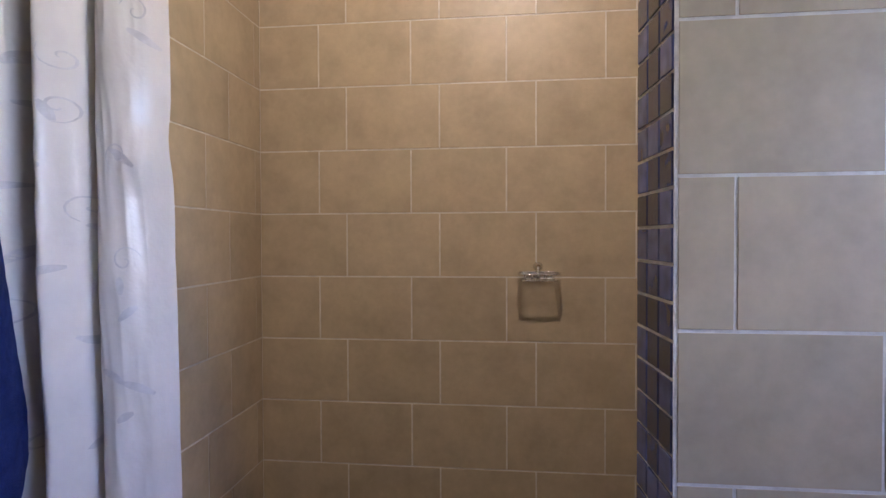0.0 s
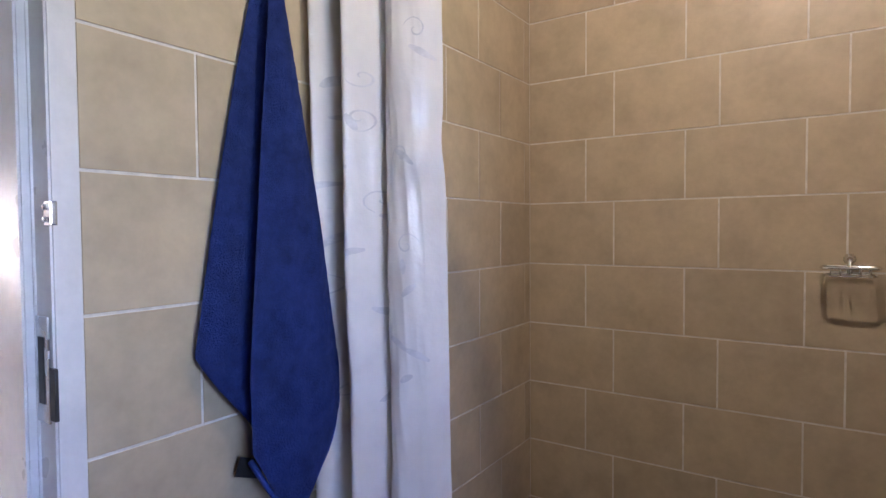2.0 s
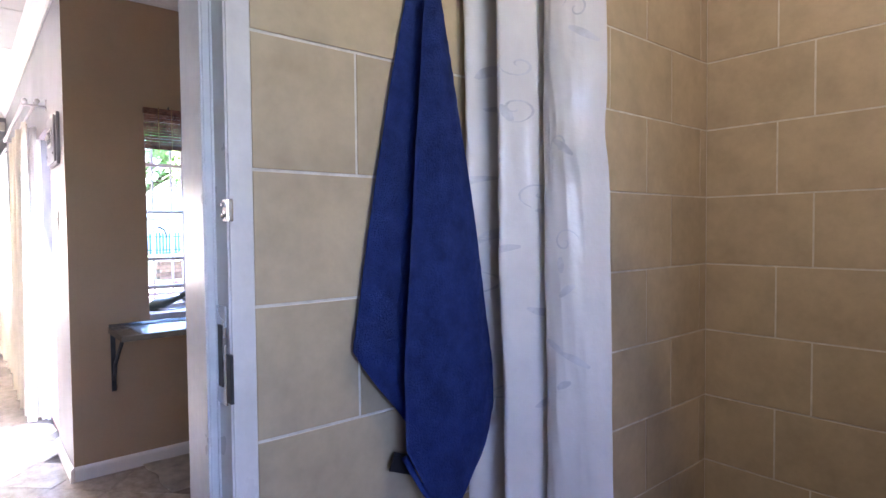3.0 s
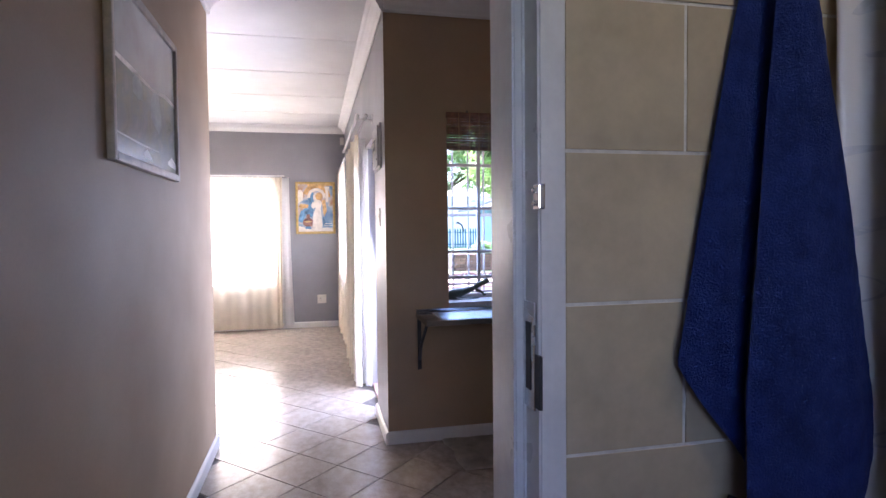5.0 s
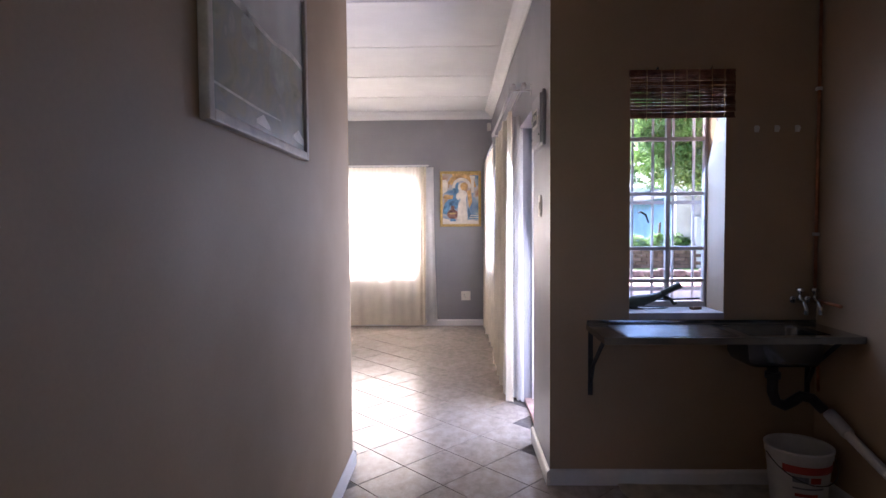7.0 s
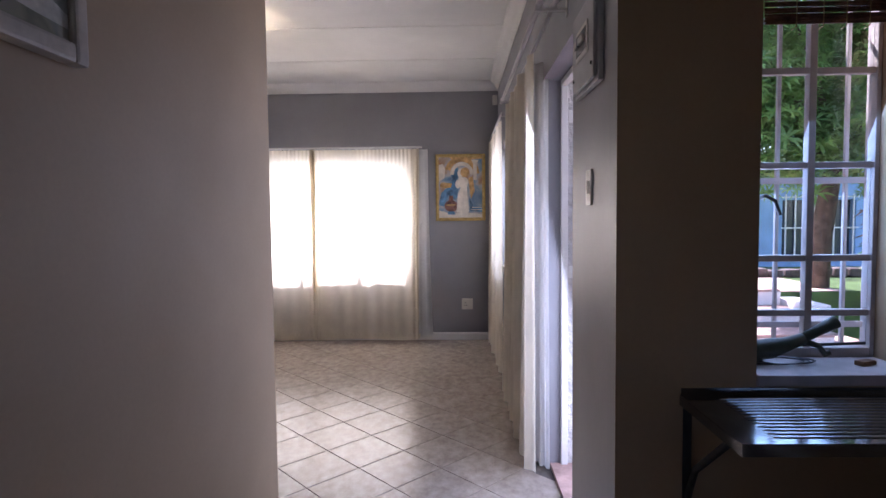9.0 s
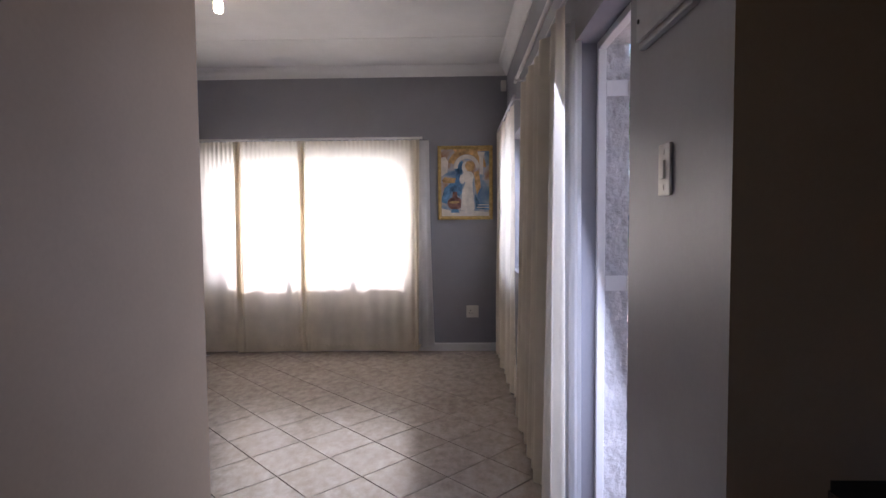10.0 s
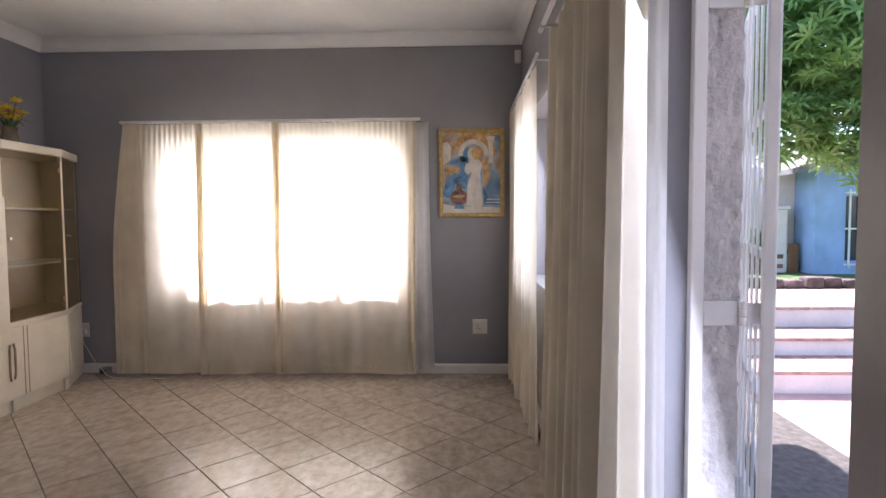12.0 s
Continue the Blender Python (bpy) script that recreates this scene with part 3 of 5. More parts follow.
def cloth_point(u, v):
    """A place on the shower curtain: u from the wall outward, v from the rail down."""
    z = 2.10 - 1.92 * v
    low = max(0.0, (1.55 - z) / 1.4)
    width = 0.226 + 0.030 * low
    x = BX + 0.006 + width * u
    # a flat band by the wall, a deep valley, a shiny rounded pleat, a sharp crease, then a wide outer fold
    y = 1.430 + 0.075 * u
    y -= 0.046 * math.exp(-((u - 0.10) / 0.085) ** 2)
    y += 0.050 * math.exp(-((u - (0.235 + 0.02 * low)) / 0.050) ** 2)
    y -= 0.050 * math.exp(-((u - (0.40 + 0.03 * low)) / 0.095) ** 2)
    y += 0.036 * math.exp(-((u - (0.555 + 0.03 * low + 0.012 * math.sin(5 * v))) / 0.028) ** 2)
    y -= 0.026 * math.exp(-((u - 0.74) / 0.13) ** 2) * (0.7 + 0.5 * low)
    y += 0.030 * max(0.0, (u - 0.90) / 0.10) ** 2
    # creases of folded plastic
    y += 0.007 * noise.noise((u * 7 + 3, 0.2, z * 3.1)) + 0.0045 * abs(noise.noise((u * 15 + 4 * z, 2.3, z * 7)))
    pinch = math.exp(-((u - 0.95 + 1.6 * (1.50 - z)) / 0.10) ** 2) * math.exp(-((z - 1.475) / 0.035) ** 2)
    y -= 0.012 * pinch
    x -= 0.004 * math.exp(-((z - 1.53) / 0.030) ** 2) * u ** 8
    return Vector((x, y, z))


def shower_cloth():
    bm = bmesh.new()
    rows, cols = 120, 170
    grid = [[bm.verts.new(cloth_point(c / cols, r / rows)) for c in range(cols + 1)] for r in range(rows + 1)]
    for a, b in zip(grid, grid[1:]):
        for c in range(cols):
            bm.faces.new((a[c], a[c + 1], b[c + 1], b[c])).smooth = True
    return bm


def printed_shape(points, width):
    """A flat printed stroke that follows the curtain, through (u, v) points."""
    bm = bmesh.new()
    pairs = []
    n = len(points)
    for i, (u, v) in enumerate(points):
        a, b = points[max(0, i - 1)], points[min(n - 1, i + 1)]
        du, dv = (b[0] - a[0]) * 0.30, (b[1] - a[1]) * 1.92
        size = math.hypot(du, dv) or 1.0
        w = width * math.sin(math.pi * (0.12 + 0.76 * i / (n - 1)))
        pair = []
        for sign in (-1, 1):
            p = cloth_point(u - sign * dv / size * w / 0.30, v + sign * du / size * w / 1.92)
            pair.append(bm.verts.new(p + Vector((0.0004, -0.0012, 0))))
        pairs.append(pair)
    for (a, b), (c, d) in zip(pairs, pairs[1:]):
        bm.faces.new((a, c, d, b)).smooth = True
    return bm


shower_curtain = thing("shower_curtain", (0, 0, 0), "white plastic shower curtain with faint grey scroll pattern", "shower curtain")
part("cloth", shower_cloth(), SHOWER_CLOTH, shower_curtain)
rnd = random.Random(15)
for k in range(30):
    u0, v0 = 0.10 + 0.80 * rnd.random(), 0.20 + 0.45 * (k + rnd.random()) / 34
    if k % 3 == 0:      # a scroll
        turn, way = rnd.random() * 6.28, rnd.choice((-1, 1))
        pts = [(u0 + (0.004 + 0.0042 * i) * math.cos(turn + way * 0.42 * i), v0 + (0.0007 + 0.00068 * i) * math.sin(turn + way * 0.42 * i)) for i in range(19)]
        part("printed_scroll", printed_shape(pts, 0.0016), SCROLL_PRINT, shower_curtain)
    else:               # a leaf
        a, size = rnd.random() * 6.28, 0.030 + 0.020 * rnd.random()
        pts = [(u0 + size / 0.30 * t * math.cos(a), v0 + size / 1.92 * t * math.sin(a) + 0.004 * t * t) for t in [i / 10 for i in range(11)]]
        part("printed_leaf", printed_shape(pts, 0.0065), SCROLL_PRINT, shower_curtain)
rail = thing("shower_rail", (0, 1.515, 2.14), "chrome shower rail across the shower opening", "rail")
part("bar", tube([(BX + 0.003, 0, 0), (QX - 0.006, 0, 0)], 0.0125, 14), CHROME, rail)
for x in (BX + 0.010, QX - 0.012):
    part("flange", moved(lathe([(0.026, -0.006), (0.026, 0.002), (0.016, 0.006)], 20), pose(x, 0, 0, 0, 90, 0)), CHROME, rail)
for k in range(6):
    part("ring", tube([(BX + 0.04 + 0.046 * k, 0.021 * math.cos(a), -0.012 + 0.028 * math.sin(a)) for a in [i * 0.5236 for i in range(12)]], 0.002, 6, closed=True), CHROME, rail)

# ---- soap dish ----
soap_dish = thing("soap_dish", (0.231, BY - 0.0025, 1.236), "small chrome wire soap dish on the shower wall", "soap dish")


def rounded_loop(w, d, z, r=0.018):
    pts = []
    for cx, cy, a0 in ((w / 2 - r, -r, 0), (-w / 2 + r, -r, 90), (-w / 2 + r, -d + r, 180), (w / 2 - r, -d + r, 270)):
        for k in range(5):
            a = radians(a0 + k * 22.5)
            pts.append((cx + r * math.cos(a), cy + r * math.sin(a) - 0.012, z))
    return pts


part("rim", tube(rounded_loop(0.118, 0.092, 0.008), 0.0032, 8, closed=True), CHROME, soap_dish)
part("base_loop", tube(rounded_loop(0.104, 0.080, -0.012), 0.0024, 8, closed=True), CHROME, soap_dish)
for k in range(5):
    x = -0.040 + 0.020 * k
    part("wire", tube([(x, -0.014, 0.008), (x, -0.018, -0.012), (x, -0.086, -0.012), (x, -0.100, 0.008)], 0.0018, 6), CHROME, soap_dish)
part("wall_bracket", moved(lathe([(0.014, 0), (0.014, 0.004), (0.008, 0.008), (0.007, 0.020)], 18), pose(0, 0, 0.026, 90)), CHROME, soap_dish)
part("stem", tube([(0, -0.016, 0.026), (0, -0.018, 0.008), (0, -0.020, -0.010)], 0.006), CHROME, soap_dish)
# ---- hall ----


def framed(name, place, turn, label, width, height, rail_width, depth, frame_mat, picture_mat):
    """A picture in the xz plane of its own frame, its face towards -y."""
    ob = thing(name, place, label, "picture", "", turn)
    w, h, r = width / 2, height / 2, rail_width
    for x0, x1, z0, z1 in ((-w, -w + r, -h, h), (w - r, w, -h, h), (-w + r, w - r, -h, -h + r), (-w + r, w - r, h - r, h)):
        part("rail", box(x0, x1, -depth, -0.002, z0, z1, min(0.006, r / 4)), frame_mat, ob)
    part("sheet", box(-w + r * 0.8, w - r * 0.8, -depth * 0.55, -0.003, -h + r * 0.8, h - r * 0.8), picture_mat, ob)
    return ob


def washes(name, bands, scale, rough=0.35):
    """Soft washes of paint: a ramp of colours over turbulent noise."""
    m = bpy.data.materials.new(name)
    m.use_nodes = True
    nodes, links = m.node_tree.nodes, m.node_tree.links
    place = nodes.new("ShaderNodeNewGeometry")
    tex = nodes.new("ShaderNodeTexNoise")
    tex.inputs["Scale"].default_value, tex.inputs["Detail"].default_value, tex.inputs["Distortion"].default_value = scale, 5, 0.6
    links.new(place.outputs["Position"], tex.inputs["Vector"])
    ramp = nodes.new("ShaderNodeValToRGB")
    while len(ramp.color_ramp.elements) < len(bands):
        ramp.color_ramp.elements.new(0.5)
    for e, (at, colour) in zip(ramp.color_ramp.elements, bands):
        e.position, e.color = at, (*colour, 1)
    links.new(tex.outputs["Fac"], ramp.inputs[0])
    links.new(ramp.outputs[0], nodes["Principled BSDF"].inputs["Base Color"])
    nodes["Principled BSDF"].inputs["Roughness"].default_value = rough
    return m


LANDSCAPE = washes("faded_sky_wash", ((0.28, (0.36, 0.34, 0.30)), (0.45, (0.44, 0.43, 0.40)), (0.60, (0.50, 0.50, 0.49)), (0.75, (0.58, 0.57, 0.55))), 3.0, 0.22)
HILLS = washes("faded_hill_wash", ((0.30, (0.20, 0.20, 0.15)), (0.42, (0.32, 0.31, 0.23)), (0.55, (0.27, 0.28, 0.25)), (0.70, (0.42, 0.40, 0.33))), 11.0, 0.25)
hall_picture = framed("framed_picture", (-2.3135, HY, 1.850), 180, "large faded landscape print in a pale wooden frame", 0.865, 0.60, 0.030, 0.028, FRAME_CREAM, LANDSCAPE)
PATH_PAINT = material("pale_brush_stroke", (0.68, 0.66, 0.60), 0.35, 0.2, 14, 80, 0.1)
DARK_STROKE = material("grey_green_stroke", (0.26, 0.28, 0.25), 0.35, 0.25, 14, 80, 0.1)


def stroke(points, widths):
    """A flat brush stroke in the xz plane."""
    bm = bmesh.new()
    pairs = []
    for (x, z), w in zip(points, widths):
        pairs.append((bm.verts.new((x, 0, z - w)), bm.verts.new((x, 0, z + w))))
    for (a, b), (c, d) in zip(pairs, pairs[1:]):
        bm.faces.new((a, c, d, b))
    return bm


for pts, ws, mat, layer in ((((-0.405, -0.118), (-0.2, -0.122), (0.05, -0.128), (0.25, -0.118), (0.405, -0.125)), (0.152, 0.148, 0.142, 0.152, 0.145), HILLS, 0),
                            (((-0.405, 0.040), (-0.2, 0.032), (0.05, 0.020), (0.25, 0.038), (0.405, 0.026)), (0.008, 0.010, 0.006, 0.010, 0.008), PATH_PAINT, 1),
                            (((0.02, -0.06), (0.07, -0.04), (0.13, -0.05), (0.17, -0.08)), (0.03, 0.075, 0.085, 0.02), DARK_STROKE, 1),
                            (((-0.20, -0.02), (-0.14, 0.0), (-0.08, -0.03)), (0.02, 0.055, 0.02), DARK_STROKE, 1),
                            (((-0.40, -0.205), (-0.1, -0.210), (0.12, -0.207)), (0.003, 0.004, 0.002), PATH_PAINT, 2),
                            (((-0.10, -0.245), (-0.04, -0.235), (0.02, -0.25)), (0.006, 0.018, 0.006), PATH_PAINT, 2),
                            (((0.26, -0.235), (0.33, -0.225), (0.40, -0.24)), (0.006, 0.022, 0.010), PATH_PAINT, 2)):
    part("brush_stroke", moved(stroke(pts, ws), Matrix.Translation((0, -0.0160 - 0.0004 * layer, 0))), mat, hall_picture)

# ---- kitchen window ----
WY0, WY1, WZ0, WZ1, WP = 1.495, 1.957, 0.865, 2.04, -3.665
window_1 = tagged(thing("window_1", (WP, 0, 0), "white painted steel casement window with small panes", "window"), kind="structure")
for y0, y1, z0, z1 in ((WY0, WY0 + 0.020, WZ0, WZ1), (WY1 - 0.014, WY1, WZ0, WZ1), (WY0 + 0.020, WY1 - 0.014, WZ0, WZ0 + 0.030), (WY0 + 0.020, WY1 - 0.014, WZ1 - 0.03, WZ1)):
    part("window_frame", box(-0.018, 0.018, y0, y1, z0, z1, 0.003), BACKLIT_PAINT, window_1)
MID = 1.755
part("mullion", box(-0.014, 0.014, MID - 0.011, MID + 0.011, WZ0 + 0.03, WZ1 - 0.03, 0.003), BACKLIT_PAINT, window_1)
BARS = [WZ0 + 0.03, 1.004, 1.175, 1.462, 1.748, WZ1 - 0.03]
for z in BARS[1:-1]:
    for a, b in ((WY0 + 0.020, MID - 0.011), (MID + 0.011, WY1 - 0.014)):
        part("glazing_bar", box(-0.013, 0.013, a, b, z - 0.010, z + 0.010, 0.003), BACKLIT_PAINT, window_1)
for z0, z1 in zip(BARS, BARS[1:]):
    for a, b in ((WY0 + 0.020, MID - 0.011), (MID + 0.011, WY1 - 0.014)):
        pane = part("pane", box(-0.0015, 0.0015, a, b, z0 + 0.008, z1 - 0.008), GLASS, window_1)
        pane.visible_shadow = False
part("casement_handle", tube([(0.018, 1.60, 1.365), (0.045, 1.603, 1.368), (0.055, 1.625, 1.352), (0.058, 1.640, 1.310)], 0.006, 10, taper=[1.2, 1, 0.9, 0.7]), BLACK_PLASTIC, window_1, "curved black casement handle")
part("stay", tube([(0.02, 1.70, 0.905), (0.03, 1.78, 0.908), (0.03, 1.92, 0.912)], 0.005, 8), DARK_METAL, window_1, "dark casement stay")
structure("window_sill", box(WP + 0.018, WX + 0.012, WY0 + 0.001, WY1 - 0.001, WZ0 - 0.03, WZ0 + 0.002, 0.004), "white painted window sill", "sill", BACKLIT_PAINT)

burglar_bars = thing("burglar_bars", (-3.76, 0, 0), "white painted burglar bars outside the kitchen window", "burglar bars")
for y in (1.49, 1.60, 1.71, 1.82, 1.93, 2.00):
    part("bar", box(-0.006, 0.006, y - 0.006, y + 0.006, 0.84, 2.08, 0.002), BACKLIT_PAINT, burglar_bars)
for z in (0.95, 1.42, 1.93):
    part("cross_bar", box(0.0065, 0.013, 1.47, 2.01, z - 0.010, z + 0.010, 0.002), BACKLIT_PAINT, burglar_bars)
for y in (1.475, 2.005):
    part("lug", box(0.0135, 0.079, y - 0.01, y + 0.01, 1.40, 1.44, 0.002), BACKLIT_PAINT, burglar_bars)

blind = thing("bamboo_blind", (WX, 0, -0.03), "rolled-up red-brown bamboo blind above the window", "blind")
rnd = random.Random(4)
for k in range(30):
    z = 2.072 - 0.0078 * k
    part("slat", moved(tube([(0.022 + 0.012 * rnd.random(), 1.485, z + 0.002 * rnd.random()), (0.022 + 0.012 * rnd.random(), 1.985, z + 0.002 * rnd.random())], 0.0042, 6), Matrix()), BAMBOO, blind)
part("head_rail", box(0.002, 0.018, 1.485, 1.985, 2.045, 2.080, 0.003), BAMBOO, blind)
for y in (1.56, 1.63, 1.69, 1.75, 1.81, 1.87, 1.93):
    part("cord", tube([(0.040, y, 2.085), (0.042, y, 1.95), (0.040, y, 1.835), (0.018, y, 1.832)], 0.0016, 5), CORD, blind)
for y in (1.62, 1.88):
    part("screw_eye", tube([(0.0, y, 2.085), (0.016, y, 2.092), (0.02, y, 2.08)], 0.003, 6), DARK_METAL, blind)

for y in (2.103, 2.200, 2.298):
    hk = thing("wall_hook", (WX, y, 1.763), "small ivory plastic hook on the kitchen wall", "hook", "row of hooks beside the window")
    part("plate", box(0.0005, 0.005, -0.011, 0.011, -0.016, 0.016, 0.003), PLASTIC, hk)
    part("arm", tube([(0.004, 0, -0.004), (0.018, 0, -0.012), (0.024, 0, -0.002), (0.024, 0, 0.006)], 0.0035, 8), PLASTIC, hk)

# ---- sink ----
SZ = 0.812
sink = thing("sink_unit", (0, 0, 0), "stainless steel sink with ribbed drainboard on iron brackets", "sink")
SX0, SX1, SY0, SY1 = WX + 0.002, -3.095, 1.283, KY - 0.004
BY0, BY1, BX0, BX1 = 1.93, 2.29, -3.42, -3.14


def sink_top():
    bm = solid([SX0, BX0, BX1, SX1], [SY0, BY0, BY1, SY1], [SZ - 0.004, SZ], lambda c: BX0 < c[0] < BX1 and BY0 < c[1] < BY1)
    box_into(bm, SX1 - 0.003, SX1, SY0, SY1, SZ - 0.030, SZ - 0.0045)
    box_into(bm, SX0, SX1 - 0.0035, SY0, SY0 + 0.003, SZ - 0.030, SZ - 0.0045)
    box_into(bm, SX0, SX0 + 0.003, SY0 + 0.0035, SY1, SZ + 0.0005, SZ + 0.018)
    return bm


def basin():
    bm = bmesh.new()
    rings = []
    for inset, z in ((0, SZ - 0.001), (0.006, SZ - 0.02), (0.012, SZ - 0.12), (0.030, SZ - 0.148), (0.12, SZ - 0.155)):
        ring = []
        for cx, cy, a0 in ((BX1 - 0.06, BY1 - 0.06, 0), (BX0 + 0.06, BY1 - 0.06, 90), (BX0 + 0.06, BY0 + 0.06, 180), (BX1 - 0.06, BY0 + 0.06, 270)):
            for k in range(5):
                a = radians(a0 + 22.5 * k)
                r = max(0.005, 0.06 - inset)
                dx, dy = (cx - (BX0 + BX1) / 2), (cy - (BY0 + BY1) / 2)
                s = max(0.0, inset - 0.055) / 0.08
                ring.append(bm.verts.new((cx - dx * s * 0.9 + r * math.cos(a), cy - dy * s * 0.6 + r * math.sin(a), z)))
        rings.append(ring)
    for a, b in zip(rings, rings[1:]):
        for k in range(20):
            bm.faces.new((a[k], a[(k + 1) % 20], b[(k + 1) % 20], b[k])).smooth = True
    bm.faces.new(rings[-1])
    bmesh.ops.solidify(bm, geom=bm.faces[:], thickness=0.0015)
    return bm


part("worktop", sink_top(), SINK_STEEL, sink)
part("basin", basin(), SINK_STEEL, sink)
for k in range(13):
    x = -3.40 + 0.0225 * k
    part("drain_rib", tube([(x, 1.37, SZ - 0.0025), (x, 1.39, SZ - 0.001), (x, 1.86, SZ - 0.001), (x, 1.88, SZ - 0.0025)], 0.0042, 8), SINK_STEEL, sink)
part("corner_fillet", moved(lathe([(0.055, 0), (0.055, 0.0012)], 28), Matrix.Translation((-3.28, 2.11, SZ - 0.1545))), CHROME, sink)
for y in (1.305, 2.37):
    bk = part("bracket", box(WX + 0.001, WX + 0.006, y - 0.012, y + 0.012, 0.455, SZ - 0.031, 0.001), DARK_METAL, sink, "dark iron shelf bracket")
    part("arm", box(WX + 0.007, -3.13, y - 0.012, y + 0.012, SZ - 0.037, SZ - 0.0312, 0.001), DARK_METAL, bk)
    part("brace", tube([(WX + 0.010, y, 0.520), (WX + 0.06, y, 0.62), (-3.20, y, SZ - 0.040)], 0.010, 8), DARK_METAL, bk)
trap = part("waste_trap", tube([(-3.28, 2.11, SZ - 0.157), (-3.28, 2.11, 0.52), (-3.28, 2.125, 0.475), (-3.28, 2.165, 0.455), (-3.28, 2.205, 0.475), (-3.28, 2.24, 0.50), (-3.28, 2.29, 0.49), (-3.26, 2.335, 0.44)], 0.024, 14), BLACK_PLASTIC, sink, "black plastic waste trap")
part("nut", moved(lathe([(0.034, 0), (0.034, 0.03)], 12), Matrix.Translation((-3.28, 2.11, 0.585))), BLACK_PLASTIC, trap)

drain = thing("drain_pipe", (0, 0, 0), "white plastic drain pipe sloping along the kitchen wall", "pipe")
part("pipe", tube([(-3.24, 2.365, 0.405), (-2.95, 2.375, 0.30), (-2.2, 2.375, 0.10)], 0.021, 14), PVC, drain)
part("coupling", tube([(-3.26, 2.36, 0.425), (-3.14, 2.368, 0.372)], 0.028, 14), PVC, drain)

for y, lab in ((2.315, "left"), (2.385, "right")):
    tap = thing("bib_tap", (WX, y - 0.02, 0.93), "chrome wall tap with a cross handle above the sink", "tap", "pair of wall taps")
    part("body", tube([(0.002, 0, 0), (0.05, 0, 0), (0.085, 0, -0.004), (0.105, 0, -0.030), (0.106, 0, -0.060)], 0.011, 12, taper=[1.2, 1, 1, 0.9, 0.9]), CHROME, tap)
    part("spindle", moved(lathe([(0.013, 0), (0.013, 0.012), (0.007, 0.016), (0.007, 0.034)], 14), Matrix.Translation((0.055, 0, 0.008))), CHROME, tap)
    hd = part("handle", moved(lathe([(0.010, 0), (0.020, 0.004), (0.020, 0.018), (0.009, 0.024)], 8), Matrix.Translation((0.055, 0, 0.040))), CHROME, tap)
    part("flange", moved(lathe([(0.020, 0.001), (0.020, 0.005), (0.013, 0.010)], 18), pose(0, 0, 0, 0, 90, 0)), CHROME, tap)
copper = thing("copper_pipe", (WX, 0, 0), "copper water pipe running up the kitchen corner", "pipe")
part("riser", tube([(0.014, KY - 0.018, 0.93), (0.014, KY - 0.018, 1.6), (0.014, KY - 0.016, 2.60)], 0.008, 10), COPPER, copper)
part("branch", tube([(0.014, KY - 0.018, 0.93), (0.08, KY - 0.016, 0.925), (0.20, KY - 0.014, 0.922)], 0.008, 10), COPPER, copper)
part("feed", tube([(0.10, KY - 0.05, SZ - 0.03), (0.10, KY - 0.05, 0.60), (0.09, KY - 0.04, 0.50)], 0.007, 8), COPPER, copper)
for z in (1.25, 1.95):
    part("clip", box(0.001, 0.024, KY - 0.030, KY - 0.006, z - 0.008, z + 0.008, 0.002), PLASTIC, copper)

# ---- things on the sill, and on the kitchen floor ----
gun = thing("spray_gun", (-3.575, 1.66, WZ0 + 0.003), "dark trigger spray gun lying on the window sill", "spray gun")
gun.matrix_basis = gun.matrix_basis @ Matrix.Scale(1.25, 4)
part("body", tube([(0.00, -0.115, 0.022), (0.0, -0.09, 0.030), (0.0, -0.05, 0.034), (0.0, -0.01, 0.044), (0.0, 0.03, 0.058)], 0.022, 12, taper=[0.5, 1.05, 1.1, 0.8, 0.6]), OLIVE, gun)
part("barrel", tube([(0.0, 0.02, 0.054), (0.0, 0.07, 0.080), (0.0, 0.105, 0.098)], 0.013, 12, taper=[0.9, 1, 1.25]), OLIVE, gun)
part("trigger", tube([(0.0, 0.035, 0.050), (0.0, 0.066, 0.040), (0.0, 0.082, 0.018), (0.0, 0.092, 0.024)], 0.007, 8), OLIVE, gun)
part("foot", moved(lathe([(0.020, 0), (0.018, 0.018), (0.012, 0.024)], 14), Matrix.Translation((0, -0.085, 0.0))), OLIVE, gun)
part("cable", tube([(0.03 * math.cos(0.5 * k), -0.03 + (0.045 + 0.0008 * k) * math.sin(0.5 * k) * 1.3, 0.003 + 0.0004 * (k % 12)) for k in range(38)], 0.0018, 6), BLACK_PLASTIC, gun)
match_box = thing("matchbox", (-3.545, 1.860, WZ0 + 0.003), "small wooden-coloured box on the window sill", "box", "", 20)
part("sleeve", box(-0.014, 0.014, -0.026, 0.026, 0.0, 0.013, 0.001), SUN_WOOD, match_box)
part("tray", box(-0.012, 0.012, 0.024, 0.031, 0.0015, 0.0115, 0.001), PLASTIC, match_box)

bucket = thing("bucket", (-3.255, 2.22, 0.0), "white plastic bucket with a red printed label", "bucket")
part("body", moved(lathe([(0.108, 0.001), (0.112, 0.006), (0.134, 0.235), (0.139, 0.242), (0.139, 0.268), (0.143, 0.272), (0.143, 0.282), (0.138, 0.284), (0.130, 0.270), (0.106, 0.012)], 36, False), Matrix()), PVC, bucket)


def band(z0, z1, r0, r1, a0, a1, steps=14):
    bm = bmesh.new()
    cols = []
    for k in range(steps + 1):
        a = radians(a0 + (a1 - a0) * k / steps)
        cols.append([bm.verts.new((r * math.cos(a), r * math.sin(a), z)) for r, z in ((r0, z0), (r1, z1))])
    for p, q in zip(cols, cols[1:]):
        bm.faces.new((p[0], q[0], q[1], p[1])).smooth = True
    return bm


